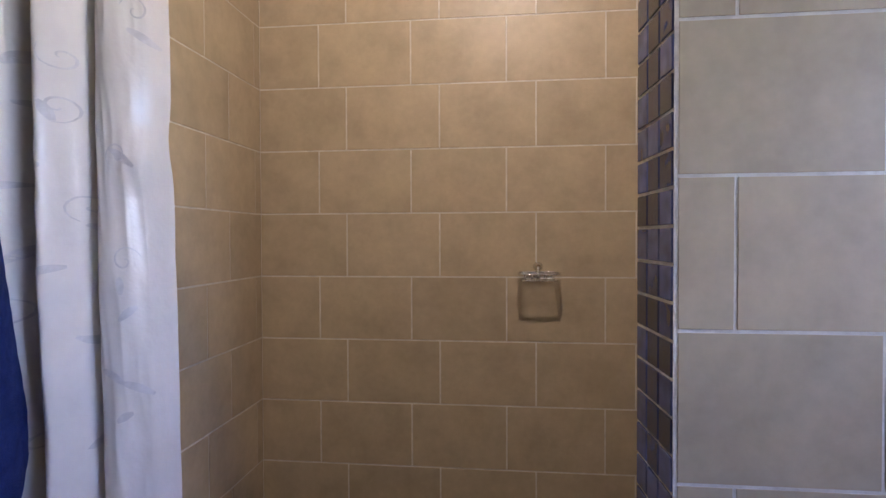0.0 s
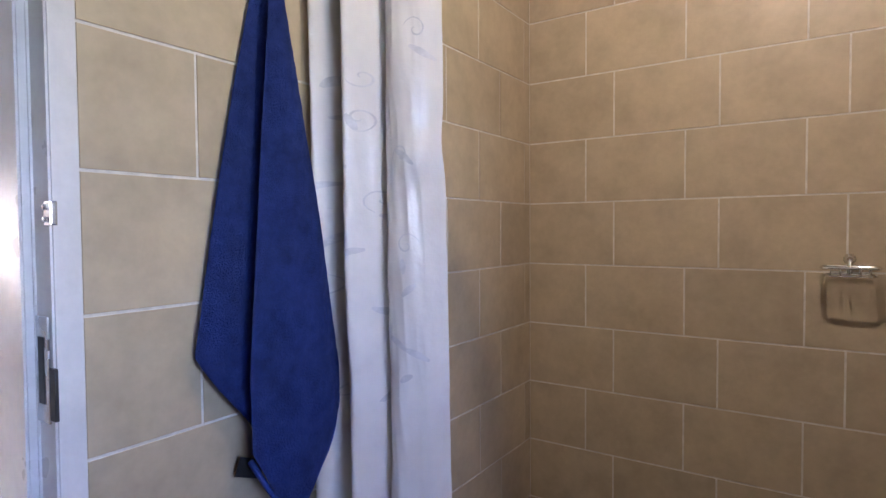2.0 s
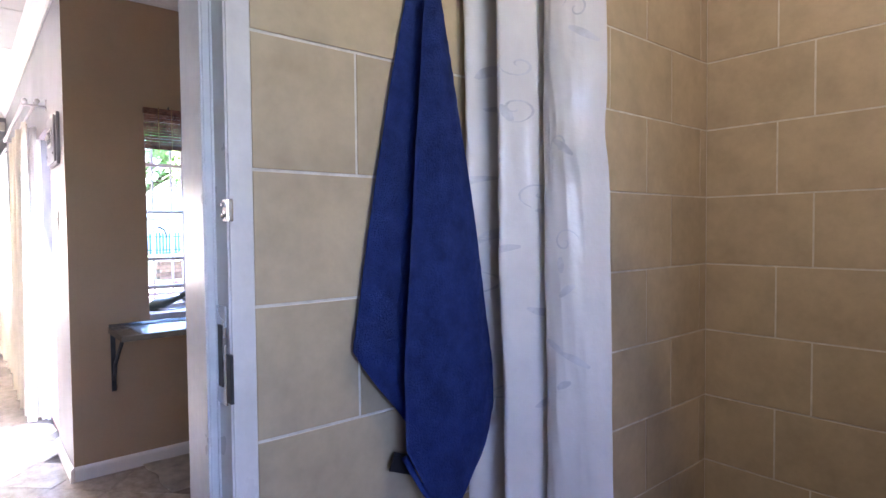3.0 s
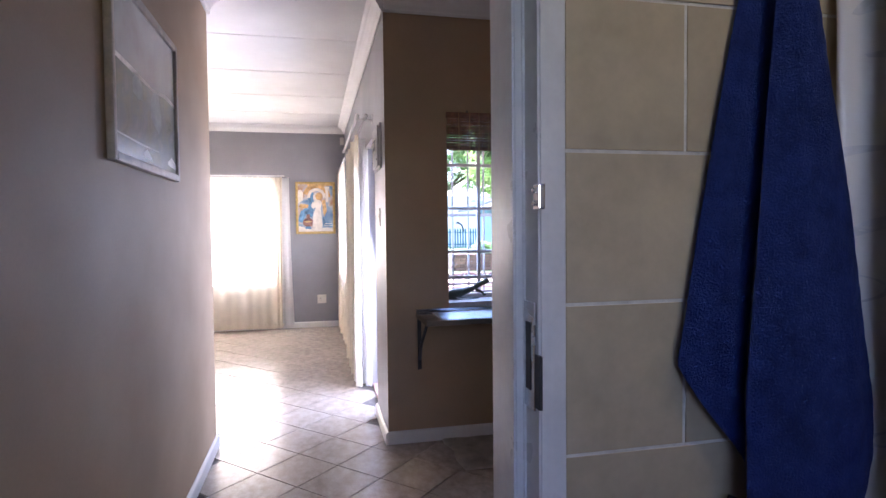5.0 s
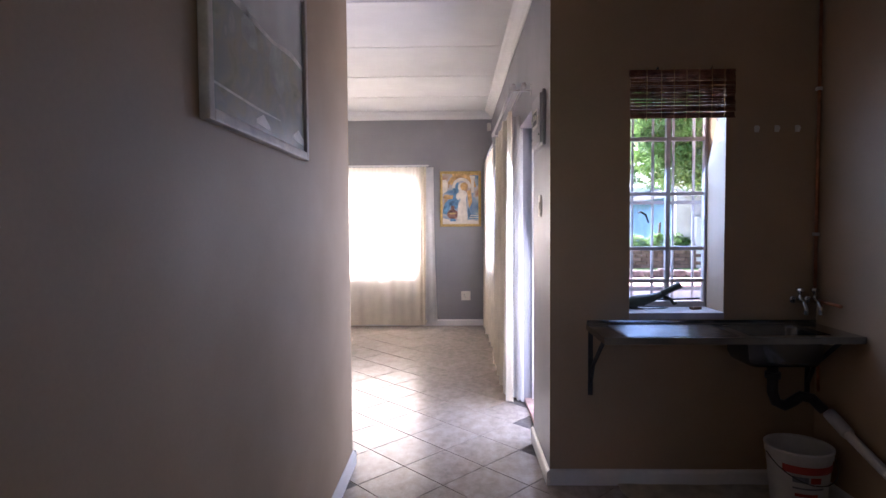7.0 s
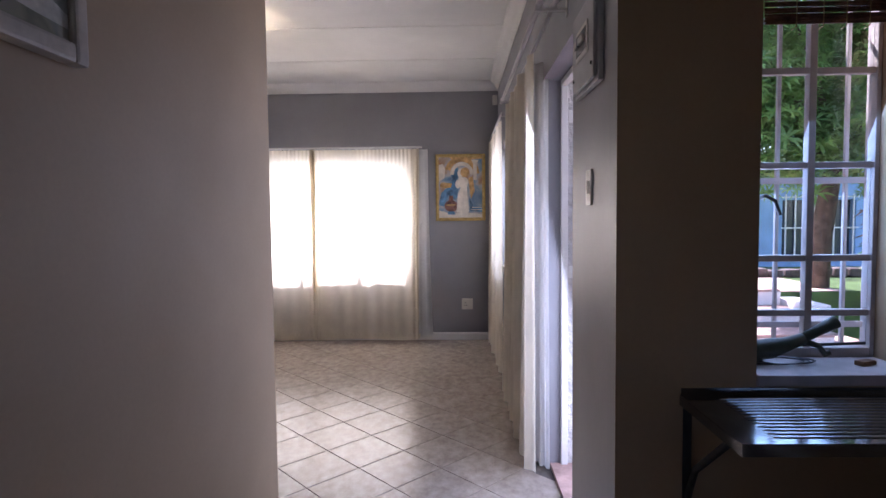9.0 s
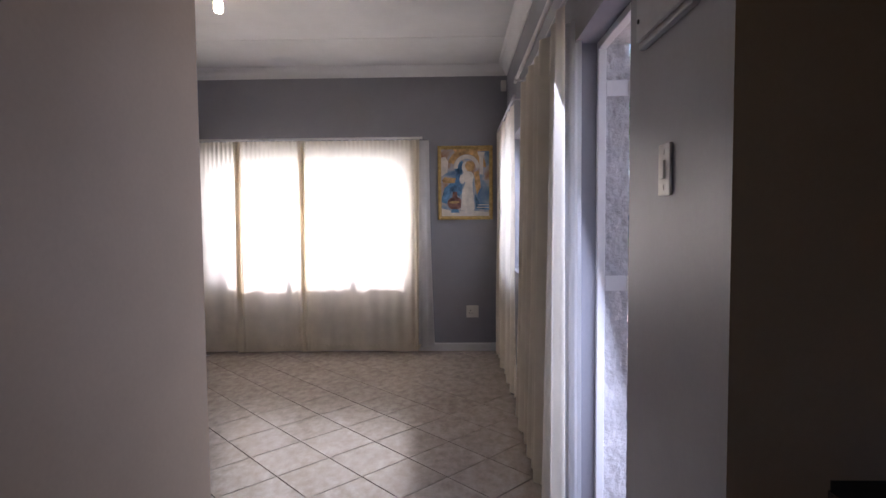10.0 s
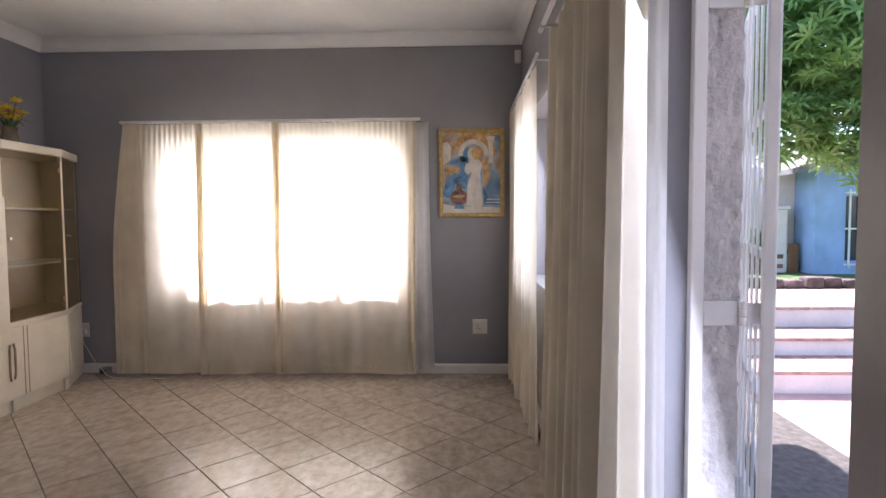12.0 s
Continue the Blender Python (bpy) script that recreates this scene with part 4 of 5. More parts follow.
def bucket_r(z):
    return 0.1135 + (z - 0.006) * 0.0965


for z0, z1, a0, a1, mat, nm in ((0.190, 0.225, -118, 30, RED_PRINT, "red_band"), (0.150, 0.178, -100, -72, GREY_PRINT, "print_bar"), (0.150, 0.178, -68, -48, RED_PRINT, "print_bar"),
                                (0.120, 0.128, -100, -40, GREY_PRINT, "print_bar"), (0.085, 0.100, -96, -52, RED_PRINT, "print_bar"), (0.060, 0.066, -96, -30, GREY_PRINT, "print_bar")):
    part(nm, band(z0, z1, bucket_r(z0), bucket_r(z1), a0 + 60, a1 + 60), mat, bucket)
part("handle", tube([(0.0, 0.146 * math.cos(a), 0.25 - 0.10 * math.sin(a)) if 0 else (0.146 * math.sin(a) * 0.55 + 0.09 * math.sin(a), 0.146 * math.cos(a), 0.25 - 0.09 * math.sin(a)) for a in [k * math.pi / 14 for k in range(15)]], 0.0025, 6), DARK_METAL, bucket)

rag_ob = thing("floor_cloth", (0, 0, 0), "flat beige cloth lying on the kitchen floor", "cloth")


def rag_sheet():
    bm = bmesh.new()
    grid = []
    for r in range(21):
        v = r / 20
        row = []
        for c in range(25):
            u = c / 24
            x = -3.44 + 0.50 * v + 0.02 * noise.noise((3 * u, 2.2, 4 * v))
            y = 1.44 + 0.02 * v + 0.78 * u + 0.025 * noise.noise((2 * u, 5.2 + 3 * v, 1))
            row.append(bm.verts.new((x, y, 0.010 + 0.006 * noise.noise((5 * u, 6 * v, 3.3)))))
        grid.append(row)
    for a, b in zip(grid, grid[1:]):
        for c in range(24):
            bm.faces.new((a[c], a[c + 1], b[c + 1], b[c])).smooth = True
    bmesh.ops.solidify(bm, geom=bm.faces[:], thickness=0.003)
    return bm


part("sheet", rag_sheet(), RAG, rag_ob)
# ---- living room: right wall ----


def wall_plate(name, place, turn, label, category, w, h):
    ob = thing(name, place, label, category, "", turn)
    part("plate", box(-w / 2, w / 2, -0.008, -0.001, -h / 2, h / 2, 0.003), PLASTIC, ob)
    return ob


sw = wall_plate("light_switch", (-3.762, RY, 1.407), 0, "ivory plastic light switch on the grey wall", "switch", 0.072, 0.118)
part("rocker", box(-0.013, 0.013, -0.0135, -0.0082, -0.021, 0.021, 0.0015), PLASTIC, sw)
for z in (0.040, -0.040):
    part("screw_cap", box(-0.004, 0.004, -0.0095, -0.0075, z - 0.006, z + 0.006, 0.0005), PLASTIC, sw)

board = thing("distribution_board", (-3.755, RY, 1.718), "grey metal distribution board with a breaker window", "fuse box")
part("back_box", box(-0.165, 0.165, -0.018, -0.001, 0.0, 0.285, 0.004), BOARD_PAINT, board)
part("cover", box(-0.150, 0.150, -0.030, -0.0185, 0.014, 0.271, 0.005), BOARD_PAINT, board)
part("breaker_bezel", box(-0.085, 0.085, -0.034, -0.0305, 0.105, 0.205, 0.003), PLASTIC, board)
part("breaker_slot", box(-0.072, 0.072, -0.0355, -0.0345, 0.122, 0.190, 0.001), BLACK_PLASTIC, board)
for k in range(6):
    part("breaker_switch", box(-0.062 + 0.021 * k, -0.048 + 0.021 * k, -0.046, -0.036, 0.146, 0.168, 0.002), PLASTIC if k != 2 else GREY_PRINT, board)
for x in (-0.128, 0.128):
    part("cover_screw", moved(lathe([(0.006, 0), (0.006, 0.003), (0.003, 0.004)], 12), pose(x, -0.030, 0.060, 90)), DARK_METAL, board)

rods = thing("curtain_rod", (0, RY, 2.135), "white double curtain rod on brackets over the garden door", "curtain rod")
part("front_rod", tube([(-4.12, -0.115, 0), (-6.05, -0.115, 0)], 0.011, 12), WHITE_PAINT, rods)
part("back_rod", tube([(-4.10, -0.055, 0.004), (-6.05, -0.055, 0.004)], 0.009, 12), WHITE_PAINT, rods)
for x in (-4.16, -5.95):
    br = part("bracket", box(x - 0.008, x + 0.008, -0.128, -0.006, -0.018, -0.008, 0.002), WHITE_PAINT, rods)
    part("bracket_foot", box(x - 0.012, x + 0.012, -0.006, -0.001, -0.040, 0.030, 0.002), WHITE_PAINT, br)
    for y, r in ((-0.115, 0.015), (-0.055, 0.013)):
        part("cup", moved(lathe([(r, -0.008), (r * 1.15, 0.0), (r, 0.008)], 14), pose(x, y, 0.0, 0, 90, 0)), WHITE_PAINT, br)
for x, y in ((-4.105, -0.115), (-4.085, -0.055)):
    part("finial", moved(lathe([(0.004, -0.014), (0.013, -0.008), (0.016, 0.0), (0.012, 0.010), (0.004, 0.015)], 14), pose(x, y, 0.002, 0, 90, 0)), WHITE_PAINT, rods)
rod_2 = thing("curtain_rod", (0, RY, 2.115), "thin white curtain rod over the garden-side window", "curtain rod")
part("rod", tube([(-6.35, -0.09, 0), (-7.93, -0.09, 0)], 0.009, 10), WHITE_PAINT, rod_2)
for x in (-6.42, -7.88):
    part("bracket", box(x - 0.007, x + 0.007, -0.10, -0.001, -0.016, -0.008, 0.002), WHITE_PAINT, rod_2)
track = thing("curtain_track", (FX, 0, 2.035), "white curtain track above the wide window", "curtain track")
part("rail", box(0.085, 0.115, -2.10, 0.30, 0.002, 0.022, 0.003), WHITE_PAINT, track)
for y in (-2.05, -1.2, -0.4, 0.25):
    part("bracket", box(0.001, 0.085, y - 0.012, y + 0.012, 0.006, 0.014, 0.002), WHITE_PAINT, track)
rnd = random.Random(11)
for k in range(34):
    y = -2.08 + 0.0705 * k + 0.012 * rnd.random()
    part("glider", box(0.094, 0.106, y - 0.006, y + 0.006, -0.016, 0.0015, 0.002), WHITE_PAINT, track)

# windows behind the curtains
window_2 = tagged(thing("window_2", (FX - 0.15, 0, 0), "wide white steel window behind the curtains", "window"), kind="structure")
for y0, y1, z0, z1 in ((-1.76, -1.72, 0.75, 1.85), (0.10, 0.14, 0.75, 1.85), (-1.72, 0.10, 0.75, 0.79), (-1.72, 0.10, 1.81, 1.85), (-1.13, -1.10, 0.79, 1.81), (-0.51, -0.48, 0.79, 1.81)):
    part("window_frame", box(-0.02, 0.02, y0, y1, z0, z1, 0.003), WHITE_PAINT, window_2)
for a, b in ((-1.72, -1.13), (-1.10, -0.51), (-0.48, 0.10)):
    part("pane", box(-0.002, 0.002, a, b, 0.79, 1.81), GLASS, window_2).visible_shadow = False
window_3 = tagged(thing("window_3", (0, RO - 0.06, 0), "white steel window behind the side curtains", "window"), kind="structure")
for x0, x1, z0, z1 in ((-7.55, -7.51, 0.85, 1.98), (-6.49, -6.45, 0.85, 1.98), (-7.51, -6.49, 0.85, 0.89), (-7.51, -6.49, 1.94, 1.98), (-7.015, -6.985, 0.89, 1.94)):
    part("window_frame", box(x0, x1, -0.02, 0.02, z0, z1, 0.003), WHITE_PAINT, window_3)
for a, b in ((-7.51, -7.015), (-6.985, -6.49)):
    part("pane", box(a, b, -0.002, 0.002, 0.89, 1.94), GLASS, window_3).visible_shadow = False

# garden doorway: frame, rough outer reveal, gate
frame_2 = tagged(thing("door_frame", (0, 0, 0), "white painted timber frame of the garden door", "door frame"), kind="structure")
for x0, x1 in ((DOOR[0] + 0.001, DOOR[0] + 0.028), (DOOR[1] - 0.028, DOOR[1] - 0.001)):
    part("jamb", box(x0, x1, 1.195, 1.228, 0.0, DOOR[2] - 0.031, 0.004), WHITE_PAINT, frame_2)
part("head", box(DOOR[0] + 0.001, DOOR[1] - 0.001, 1.195, 1.228, DOOR[2] - 0.030, DOOR[2] - 0.001, 0.004), WHITE_PAINT, frame_2)
part("threshold", box(DOOR[0] + 0.001, DOOR[1] - 0.001, 1.14, RO - 0.002, 0.001, 0.022, 0.004), RED_PAVER, frame_2)


def rough_slab(u0, u1, v0, v1, seed, lump=0.009):
    """A slab of hand-thrown plaster in the uv plane, lumpy on its top."""
    bm = bmesh.new()
    nu, nv = max(4, int((u1 - u0) / 0.008)), max(4, int((v1 - v0) / 0.012))
    grid = []
    for i in range(nu + 1):
        row = []
        for j in range(nv + 1):
            u, v = u0 + (u1 - u0) * i / nu, v0 + (v1 - v0) * j / nv
            n1 = noise.noise((u * 44 + seed, v * 24, seed))
            n2 = noise.noise((u * 60, v * 42 + seed, 2.0))
            row.append(bm.verts.new((u, v, 0.006 + lump * (0.55 - 1.1 * min(0.5, abs(n1)) * 2) + 0.0025 * n2)))
        grid.append(row)
    for a, b in zip(grid, grid[1:]):
        for j in range(nv):
            bm.faces.new((a[j], b[j], b[j + 1], a[j + 1])).smooth = True
    return bm


swap = Matrix(((0, 0, 1, DOOR[0]), (1, 0, 0, 0), (0, 1, 0, 0), (0, 0, 0, 1)))
far_reveal = structure("plaster_reveal", moved(rough_slab(1.229, RO + 0.002, 0.0, DOOR[2] - 0.004, 3.1), swap), "rough white plaster on the outer door reveal", "plaster", PLASTER)
swap2 = Matrix(((1, 0, 0, 0), (0, 1, 0, 0), (0, 0, -1, DOOR[2]), (0, 0, 0, 1)))
structure("plaster_reveal", moved(rough_slab(DOOR[0] + 0.01, DOOR[1] - 0.01, 1.229, RO + 0.002, 7.7), swap2), "rough white plaster over the outer door head", "plaster", PLASTER)

gate = thing("security_gate", (-4.785, 1.388, 0.03), "open white steel security gate folded back outside", "gate", "", 159)
GW, GH = 0.72, 1.93
for x in (0.0, GW):
    part("stile", box(x - 0.020, x + 0.020, -0.016, 0.016, 0, GH, 0.006), WHITE_PAINT, gate)
for z in (0.016, 0.36, 0.75, 1.14, 1.53, GH - 0.016):
    part("rail", box(0.0205, GW - 0.0205, -0.010, 0.010, z - 0.012, z + 0.012, 0.002), WHITE_PAINT, gate)
for k in range(5):
    x = 0.12 + 0.12 * k
    part("bar", box(x - 0.018, x + 0.018, 0.0105, 0.0155, 0.03, GH - 0.03, 0.001), WHITE_PAINT, gate)
for k, (z0, z1) in enumerate(((0.36, 0.75), (1.14, 1.53))):
    part("diagonal_bar", tube([(0.02, -0.013, z0 + 0.012), (GW - 0.02, -0.013, z1 - 0.012)], 0.006, 8), WHITE_PAINT, gate)
for z in (0.995, 1.785):
    x = DOOR[0] + 0.016
    hinge = part("hinge", box(x - 0.003, x + 0.003, 1.232, 1.317, z, z + 0.062, 0.001), WHITE_PAINT, frame_2, "white painted steel gate hinge")
    for k in range(3):
        part("knuckle", moved(lathe([(0.009, 0.0005), (0.010, 0.003), (0.010, 0.018), (0.009, 0.0205)], 14), Matrix.Translation((x + 0.006, 1.328, z + 0.0207 * k))), WHITE_PAINT, hinge)
    part("hinge_leaf", box(x + 0.001, x + 0.006, 1.339, 1.372, z + 0.004, z + 0.058, 0.001), WHITE_PAINT, hinge)

# ---- living room: far wall ----
ARTWORK = washes("watercolour_ground", ((0.28, (0.34, 0.16, 0.08)), (0.37, (0.40, 0.28, 0.20)), (0.46, (0.42, 0.41, 0.43)), (0.55, (0.21, 0.31, 0.43)), (0.68, (0.10, 0.19, 0.34))), 5.5, 0.4)
art = framed("framed_painting", (FX, 0.702, 1.628), 90, "watercolour of a sculpture and clay pot, gilt frame", 0.525, 0.705, 0.024, 0.026, GOLD, ARTWORK)
CREAM_PAINT_WASH = material("cream_wash", (0.68, 0.62, 0.54), 0.5, 0.10, 14, 60, 0.05)
OCHRE_WASH = material("ochre_wash", (0.60, 0.36, 0.14), 0.5, 0.25, 16, 60, 0.05)
BLUE_WASH = material("blue_wash", (0.12, 0.27, 0.47), 0.5, 0.35, 14, 60, 0.05)
CLAY_WASH = material("clay_wash", (0.28, 0.13, 0.10), 0.5, 0.3, 20, 60, 0.05)


def blot(outline, layer):
    bm = bmesh.new()
    bm.faces.new([bm.verts.new((x, -0.0148 - 0.0004 * layer, z)) for x, z in outline])
    return bm


def ring_arc(cx, cz, r0, r1, a0, a1, layer, n=14):
    angles = [radians(a0 + (a1 - a0) * k / n) for k in range(n + 1)]
    return blot([(cx + r1 * math.cos(a), cz + r1 * math.sin(a)) for a in angles] + [(cx + r0 * math.cos(a), cz + r0 * math.sin(a)) for a in reversed(angles)], layer)


def oval(cx, cz, rx, rz, layer, n=18):
    return blot([(cx + rx * math.cos(6.2832 * k / n), cz + rz * math.sin(6.2832 * k / n)) for k in range(n)], layer)


for shape, mat in ((blot([(-0.235, -0.33), (0.235, -0.33), (0.235, -0.28), (0.05, -0.265), (-0.1, -0.275), (-0.235, -0.24)], 0), CREAM_PAINT_WASH),
                   (blot([(-0.10, 0.295), (0.235, 0.300), (0.235, 0.33), (-0.12, 0.33)], 0), OCHRE_WASH),
                   (blot([(-0.235, 0.06), (-0.17, 0.10), (-0.16, 0.20), (-0.19, 0.25), (-0.235, 0.24)], 0), CREAM_PAINT_WASH),
                   (ring_arc(0.015, 0.145, 0.125, 0.185, 0, 165, 1), OCHRE_WASH),
                   (ring_arc(0.015, 0.145, 0.085, 0.122, -5, 185, 2), CREAM_PAINT_WASH),
                   (oval(-0.055, 0.155, 0.050, 0.065, 1), BLUE_WASH),
                   (blot([(-0.075, 0.12), (-0.035, 0.13), (-0.03, -0.10), (-0.06, -0.13), (-0.13, -0.08), (-0.18, -0.20), (-0.235, -0.18), (-0.20, -0.05), (-0.10, 0.03)], 1), BLUE_WASH),
                   (blot([(0.09, -0.10), (0.14, -0.20), (0.235, -0.20), (0.235, -0.26), (0.10, -0.25)], 1), BLUE_WASH),
                   (blot([(-0.225, 0.02), (-0.20, 0.055), (-0.09, 0.045), (-0.10, 0.00), (-0.20, -0.005)], 2), OCHRE_WASH),
                   (blot([(0.085, 0.10), (0.13, 0.12), (0.15, -0.04), (0.11, -0.12), (0.095, -0.02)], 2), OCHRE_WASH),
                   (oval(0.000, 0.150, 0.032, 0.050, 3), CREAM_PAINT_WASH),
                   (oval(0.045, 0.160, 0.046, 0.050, 4), OCHRE_WASH),
                   (oval(-0.028, 0.035, 0.028, 0.045, 4), CREAM_PAINT_WASH),
                   (blot([(-0.015, 0.100), (-0.03, 0.05), (0.0, 0.0), (-0.03, -0.08), (-0.045, -0.26), (0.075, -0.28), (0.090, -0.24), (0.075, -0.10), (0.070, 0.00), (0.085, 0.07), (0.060, 0.105), (0.02, 0.11)], 5), CREAM_PAINT_WASH),
                   (blot([(0.115, 0.29), (0.19, 0.29), (0.175, 0.245), (0.170, 0.08), (0.140, 0.08), (0.135, 0.245)], 2), CREAM_PAINT_WASH),
                   (oval(-0.100, -0.195, 0.072, 0.062, 3), CLAY_WASH),
                   (oval(-0.105, -0.185, 0.050, 0.012, 4), OCHRE_WASH),
                   (blot([(-0.125, -0.14), (-0.120, -0.085), (-0.080, -0.085), (-0.075, -0.14)], 4), CLAY_WASH),
                   (blot([(-0.13, -0.250), (-0.07, -0.250), (-0.055, -0.285), (-0.14, -0.285)], 4), BLUE_WASH),
                   (blot([(0.12, -0.215), (0.235, -0.215), (0.235, -0.207), (0.12, -0.207)], 3), CREAM_PAINT_WASH),
                   (blot([(0.11, -0.240), (0.235, -0.240), (0.235, -0.232), (0.11, -0.232)], 3), CREAM_PAINT_WASH)):
    part("paint_shape", shape, mat, art)

for x0, x1, z0, z1 in ((-0.2385, -0.2285, -0.3285, 0.3285), (0.2285, 0.2385, -0.3285, 0.3285), (-0.228, 0.228, -0.3285, -0.3185), (-0.228, 0.228, 0.3185, 0.3285)):
    part("inner_bead", box(x0, x1, -0.020, -0.0155, z0, z1, 0.002), GOLD, art)

sock = wall_plate("wall_socket", (FX, 0.764, 0.385), 90, "ivory plastic wall socket with three pin holes", "socket", 0.118, 0.118)
part("face", box(-0.045, 0.045, -0.0105, -0.0085, -0.045, 0.045, 0.002), PLASTIC, sock)
for x, z, r in ((-0.018, 0.012, 0.0055), (-0.030, -0.014, 0.0045), (-0.006, -0.014, 0.0045)):
    part("pin_hole", moved(lathe([(r, 0), (r, 0.0006)], 12), pose(x, -0.0106, z, 90)), BLACK_PLASTIC, sock)
part("rocker", box(0.018, 0.034, -0.0145, -0.011, -0.014, 0.014, 0.002), PLASTIC, sock)
pir = thing("motion_sensor", (FX, RY, 2.49), "white motion sensor in the corner below the ceiling", "sensor")
part("case", box(0.006, 0.048, -0.062, -0.010, -0.005, 0.095, 0.010, pose(0, 0, 0, 0, 0, 0)), PVC, pir)
part("lens", box(0.046, 0.054, -0.052, -0.020, 0.020, 0.060, 0.006), PLASTIC, pir)
sock2 = wall_plate("wall_socket", (FX, -2.52, 0.36), 90, "ivory plastic wall socket with a white plug beside the cabinet", "socket", 0.072, 0.118)
part("plug", box(-0.022, 0.022, -0.045, -0.009, -0.035, 0.010, 0.006), PVC, sock2)
cable = thing("cable", (0, 0, 0), "thin white cable hanging from the plug to the floor", "cable")
part("cord", tube([(FX + 0.045, -2.52, 0.325), (FX + 0.06, -2.50, 0.26), (FX + 0.055, -2.46, 0.19), (FX + 0.07, -2.40, 0.10), (FX + 0.09, -2.33, 0.045), (FX + 0.12, -2.28, 0.012), (FX + 0.17, -2.20, 0.005), (FX + 0.20, -2.00, 0.005), (FX + 0.19, -1.75, 0.005)], 0.0035, 8), PVC, cable)
box_1 = thing("junction_box", (FX + 0.035, -2.33, 0.001), "small dark cable junction box on the floor by the skirting", "box")
part("case", box(-0.014, 0.05, -0.035, 0.035, 0, 0.055, 0.004), GREY_PRINT, box_1)
part("front", box(0.0505, 0.054, -0.022, 0.022, 0.012, 0.042, 0.002), BLACK_PLASTIC, box_1)

# ---- display cabinet ----
CF, CB, CT, BASE = -2.355, LY + 0.004, 1.80, 0.085
CX0, CX1 = -7.52, -6.96


def prism(outline, z0, z1, bevel=0.0):
    bm = bmesh.new()
    low, high = [[bm.verts.new((x, y, z)) for x, y in outline] for z in (z0, z1)]
    n = len(outline)
    for k in range(n):
        bm.faces.new((low[k], low[(k + 1) % n], high[(k + 1) % n], high[k]))
    bm.faces.new(low[::-1])
    bm.faces.new(high)
    if bevel:
        bmesh.ops.bevel(bm, geom=bm.edges[:], offset=bevel, segments=2, affect="EDGES")
    return bm


unit = thing("display_cabinet", (0, 0, 0), "cream laminate corner display cabinet with glazed doors", "cabinet")
END = -7.90
foot = [(CX1, CB), (CX1, CF - 0.02), (CX0, CF - 0.02), (END, CF - 0.17), (END, CB)]
part("plinth", prism(foot, 0.0, BASE - 0.001), CABINET, unit)
body = [(CX1, CB), (CX1, CF), (CX0 - 0.004, CF), (END - 0.01, CF - 0.15), (END - 0.01, CB)]
part("base_cabinet", prism([(x, y - (0.014 if y > -2.6 else 0)) for x, y in body], BASE, 0.575), CABINET, unit)
part("middle_shelf", prism(body, 0.5755, 0.598, 0.003), CABINET, unit)
part("top", prism([(CX1, CB), (CX1, CF + 0.006), (CX0 - 0.004, CF + 0.006), (END - 0.016, CF - 0.146), (END - 0.016, CB)], 1.745, CT, 0.004), CABINET, unit)
part("back_panel", box(END, CX1, CB, CB + 0.008, 0.599, 1.744), LINING_TAN, unit)
part("side_panel", box(CX1 - 0.018, CX1, CB + 0.009, CF - 0.02, 0.599, 1.744), CABINET, unit)
part("side_panel", box(END, END + 0.016, CB + 0.009, CF - 0.16, 0.599, 1.744), CABINET, unit)
part("corner_post", box(CX0 - 0.012, CX0 + 0.010, CF - 0.026, CF - 0.002, 0.599, 1.744, 0.003), CABINET, unit)
for z in (0.955, 1.350):
    part("glass_shelf", prism([(CX1 - 0.02, CB + 0.01), (CX1 - 0.02, CF - 0.05), (CX0, CF - 0.05), (END + 0.02, CF - 0.18), (END + 0.02, CB + 0.01)], z, z + 0.012), WHITE_PAINT, unit)
door_a = part("glass_door", box(CX0 + 0.012, CX1 - 0.004, CF - 0.006, CF - 0.001, 0.604, 1.738), BROWN_GLASS, unit, "bronze-tinted glass door")
slant = math.degrees(math.atan2(-0.15, -0.38))
door_b = part("glass_door", box(0.014, 0.40, -0.003, 0.002, 0.604, 1.738, 0, pose(CX0, CF, 0, 0, 0, slant)), BROWN_GLASS, unit, "bronze-tinted angled glass door")
for pane in (door_a, door_b):
    pane.visible_shadow = False
for x, z in ((CX1 - 0.03, 1.155),):
    part("knob", moved(lathe([(0.006, 0), (0.006, 0.010), (0.012, 0.014), (0.010, 0.022)], 14), pose(x, CF - 0.001, z, -90)), CHROME, door_a)
for z in (1.64, 0.69):
    part("hinge_cap", box(CX0 + 0.020, CX0 + 0.052, CF - 0.0005, CF + 0.008, z - 0.018, z + 0.018, 0.004), DARK_BRASS, door_a)
part("knob", moved(lathe([(0.006, 0), (0.006, 0.010), (0.012, 0.014), (0.010, 0.022)], 14), pose(CX0 - 0.10, CF - 0.042, 1.155, -90, 0, slant + 180)), CHROME, door_b)
low_a = part("lower_door", box(CX0 + 0.006, CX1 - 0.004, CF - 0.013, CF + 0.004, BASE + 0.006, 0.566, 0.003), CABINET, unit)
low_b = part("lower_door", box(0.008, 0.395, -0.004, 0.012, BASE + 0.006, 0.566, 0.003, pose(CX0, CF, 0, 0, 0, slant)), CABINET, unit)
# grooves drawn as thin dark brown strips on the door's face
for x in (CX1 - 0.115, CX1 - 0.150):
    part("groove", box(x - 0.004, x + 0.004, CF + 0.0041, CF + 0.0052, BASE + 0.012, 0.560), CABINET_BROWN, low_a)
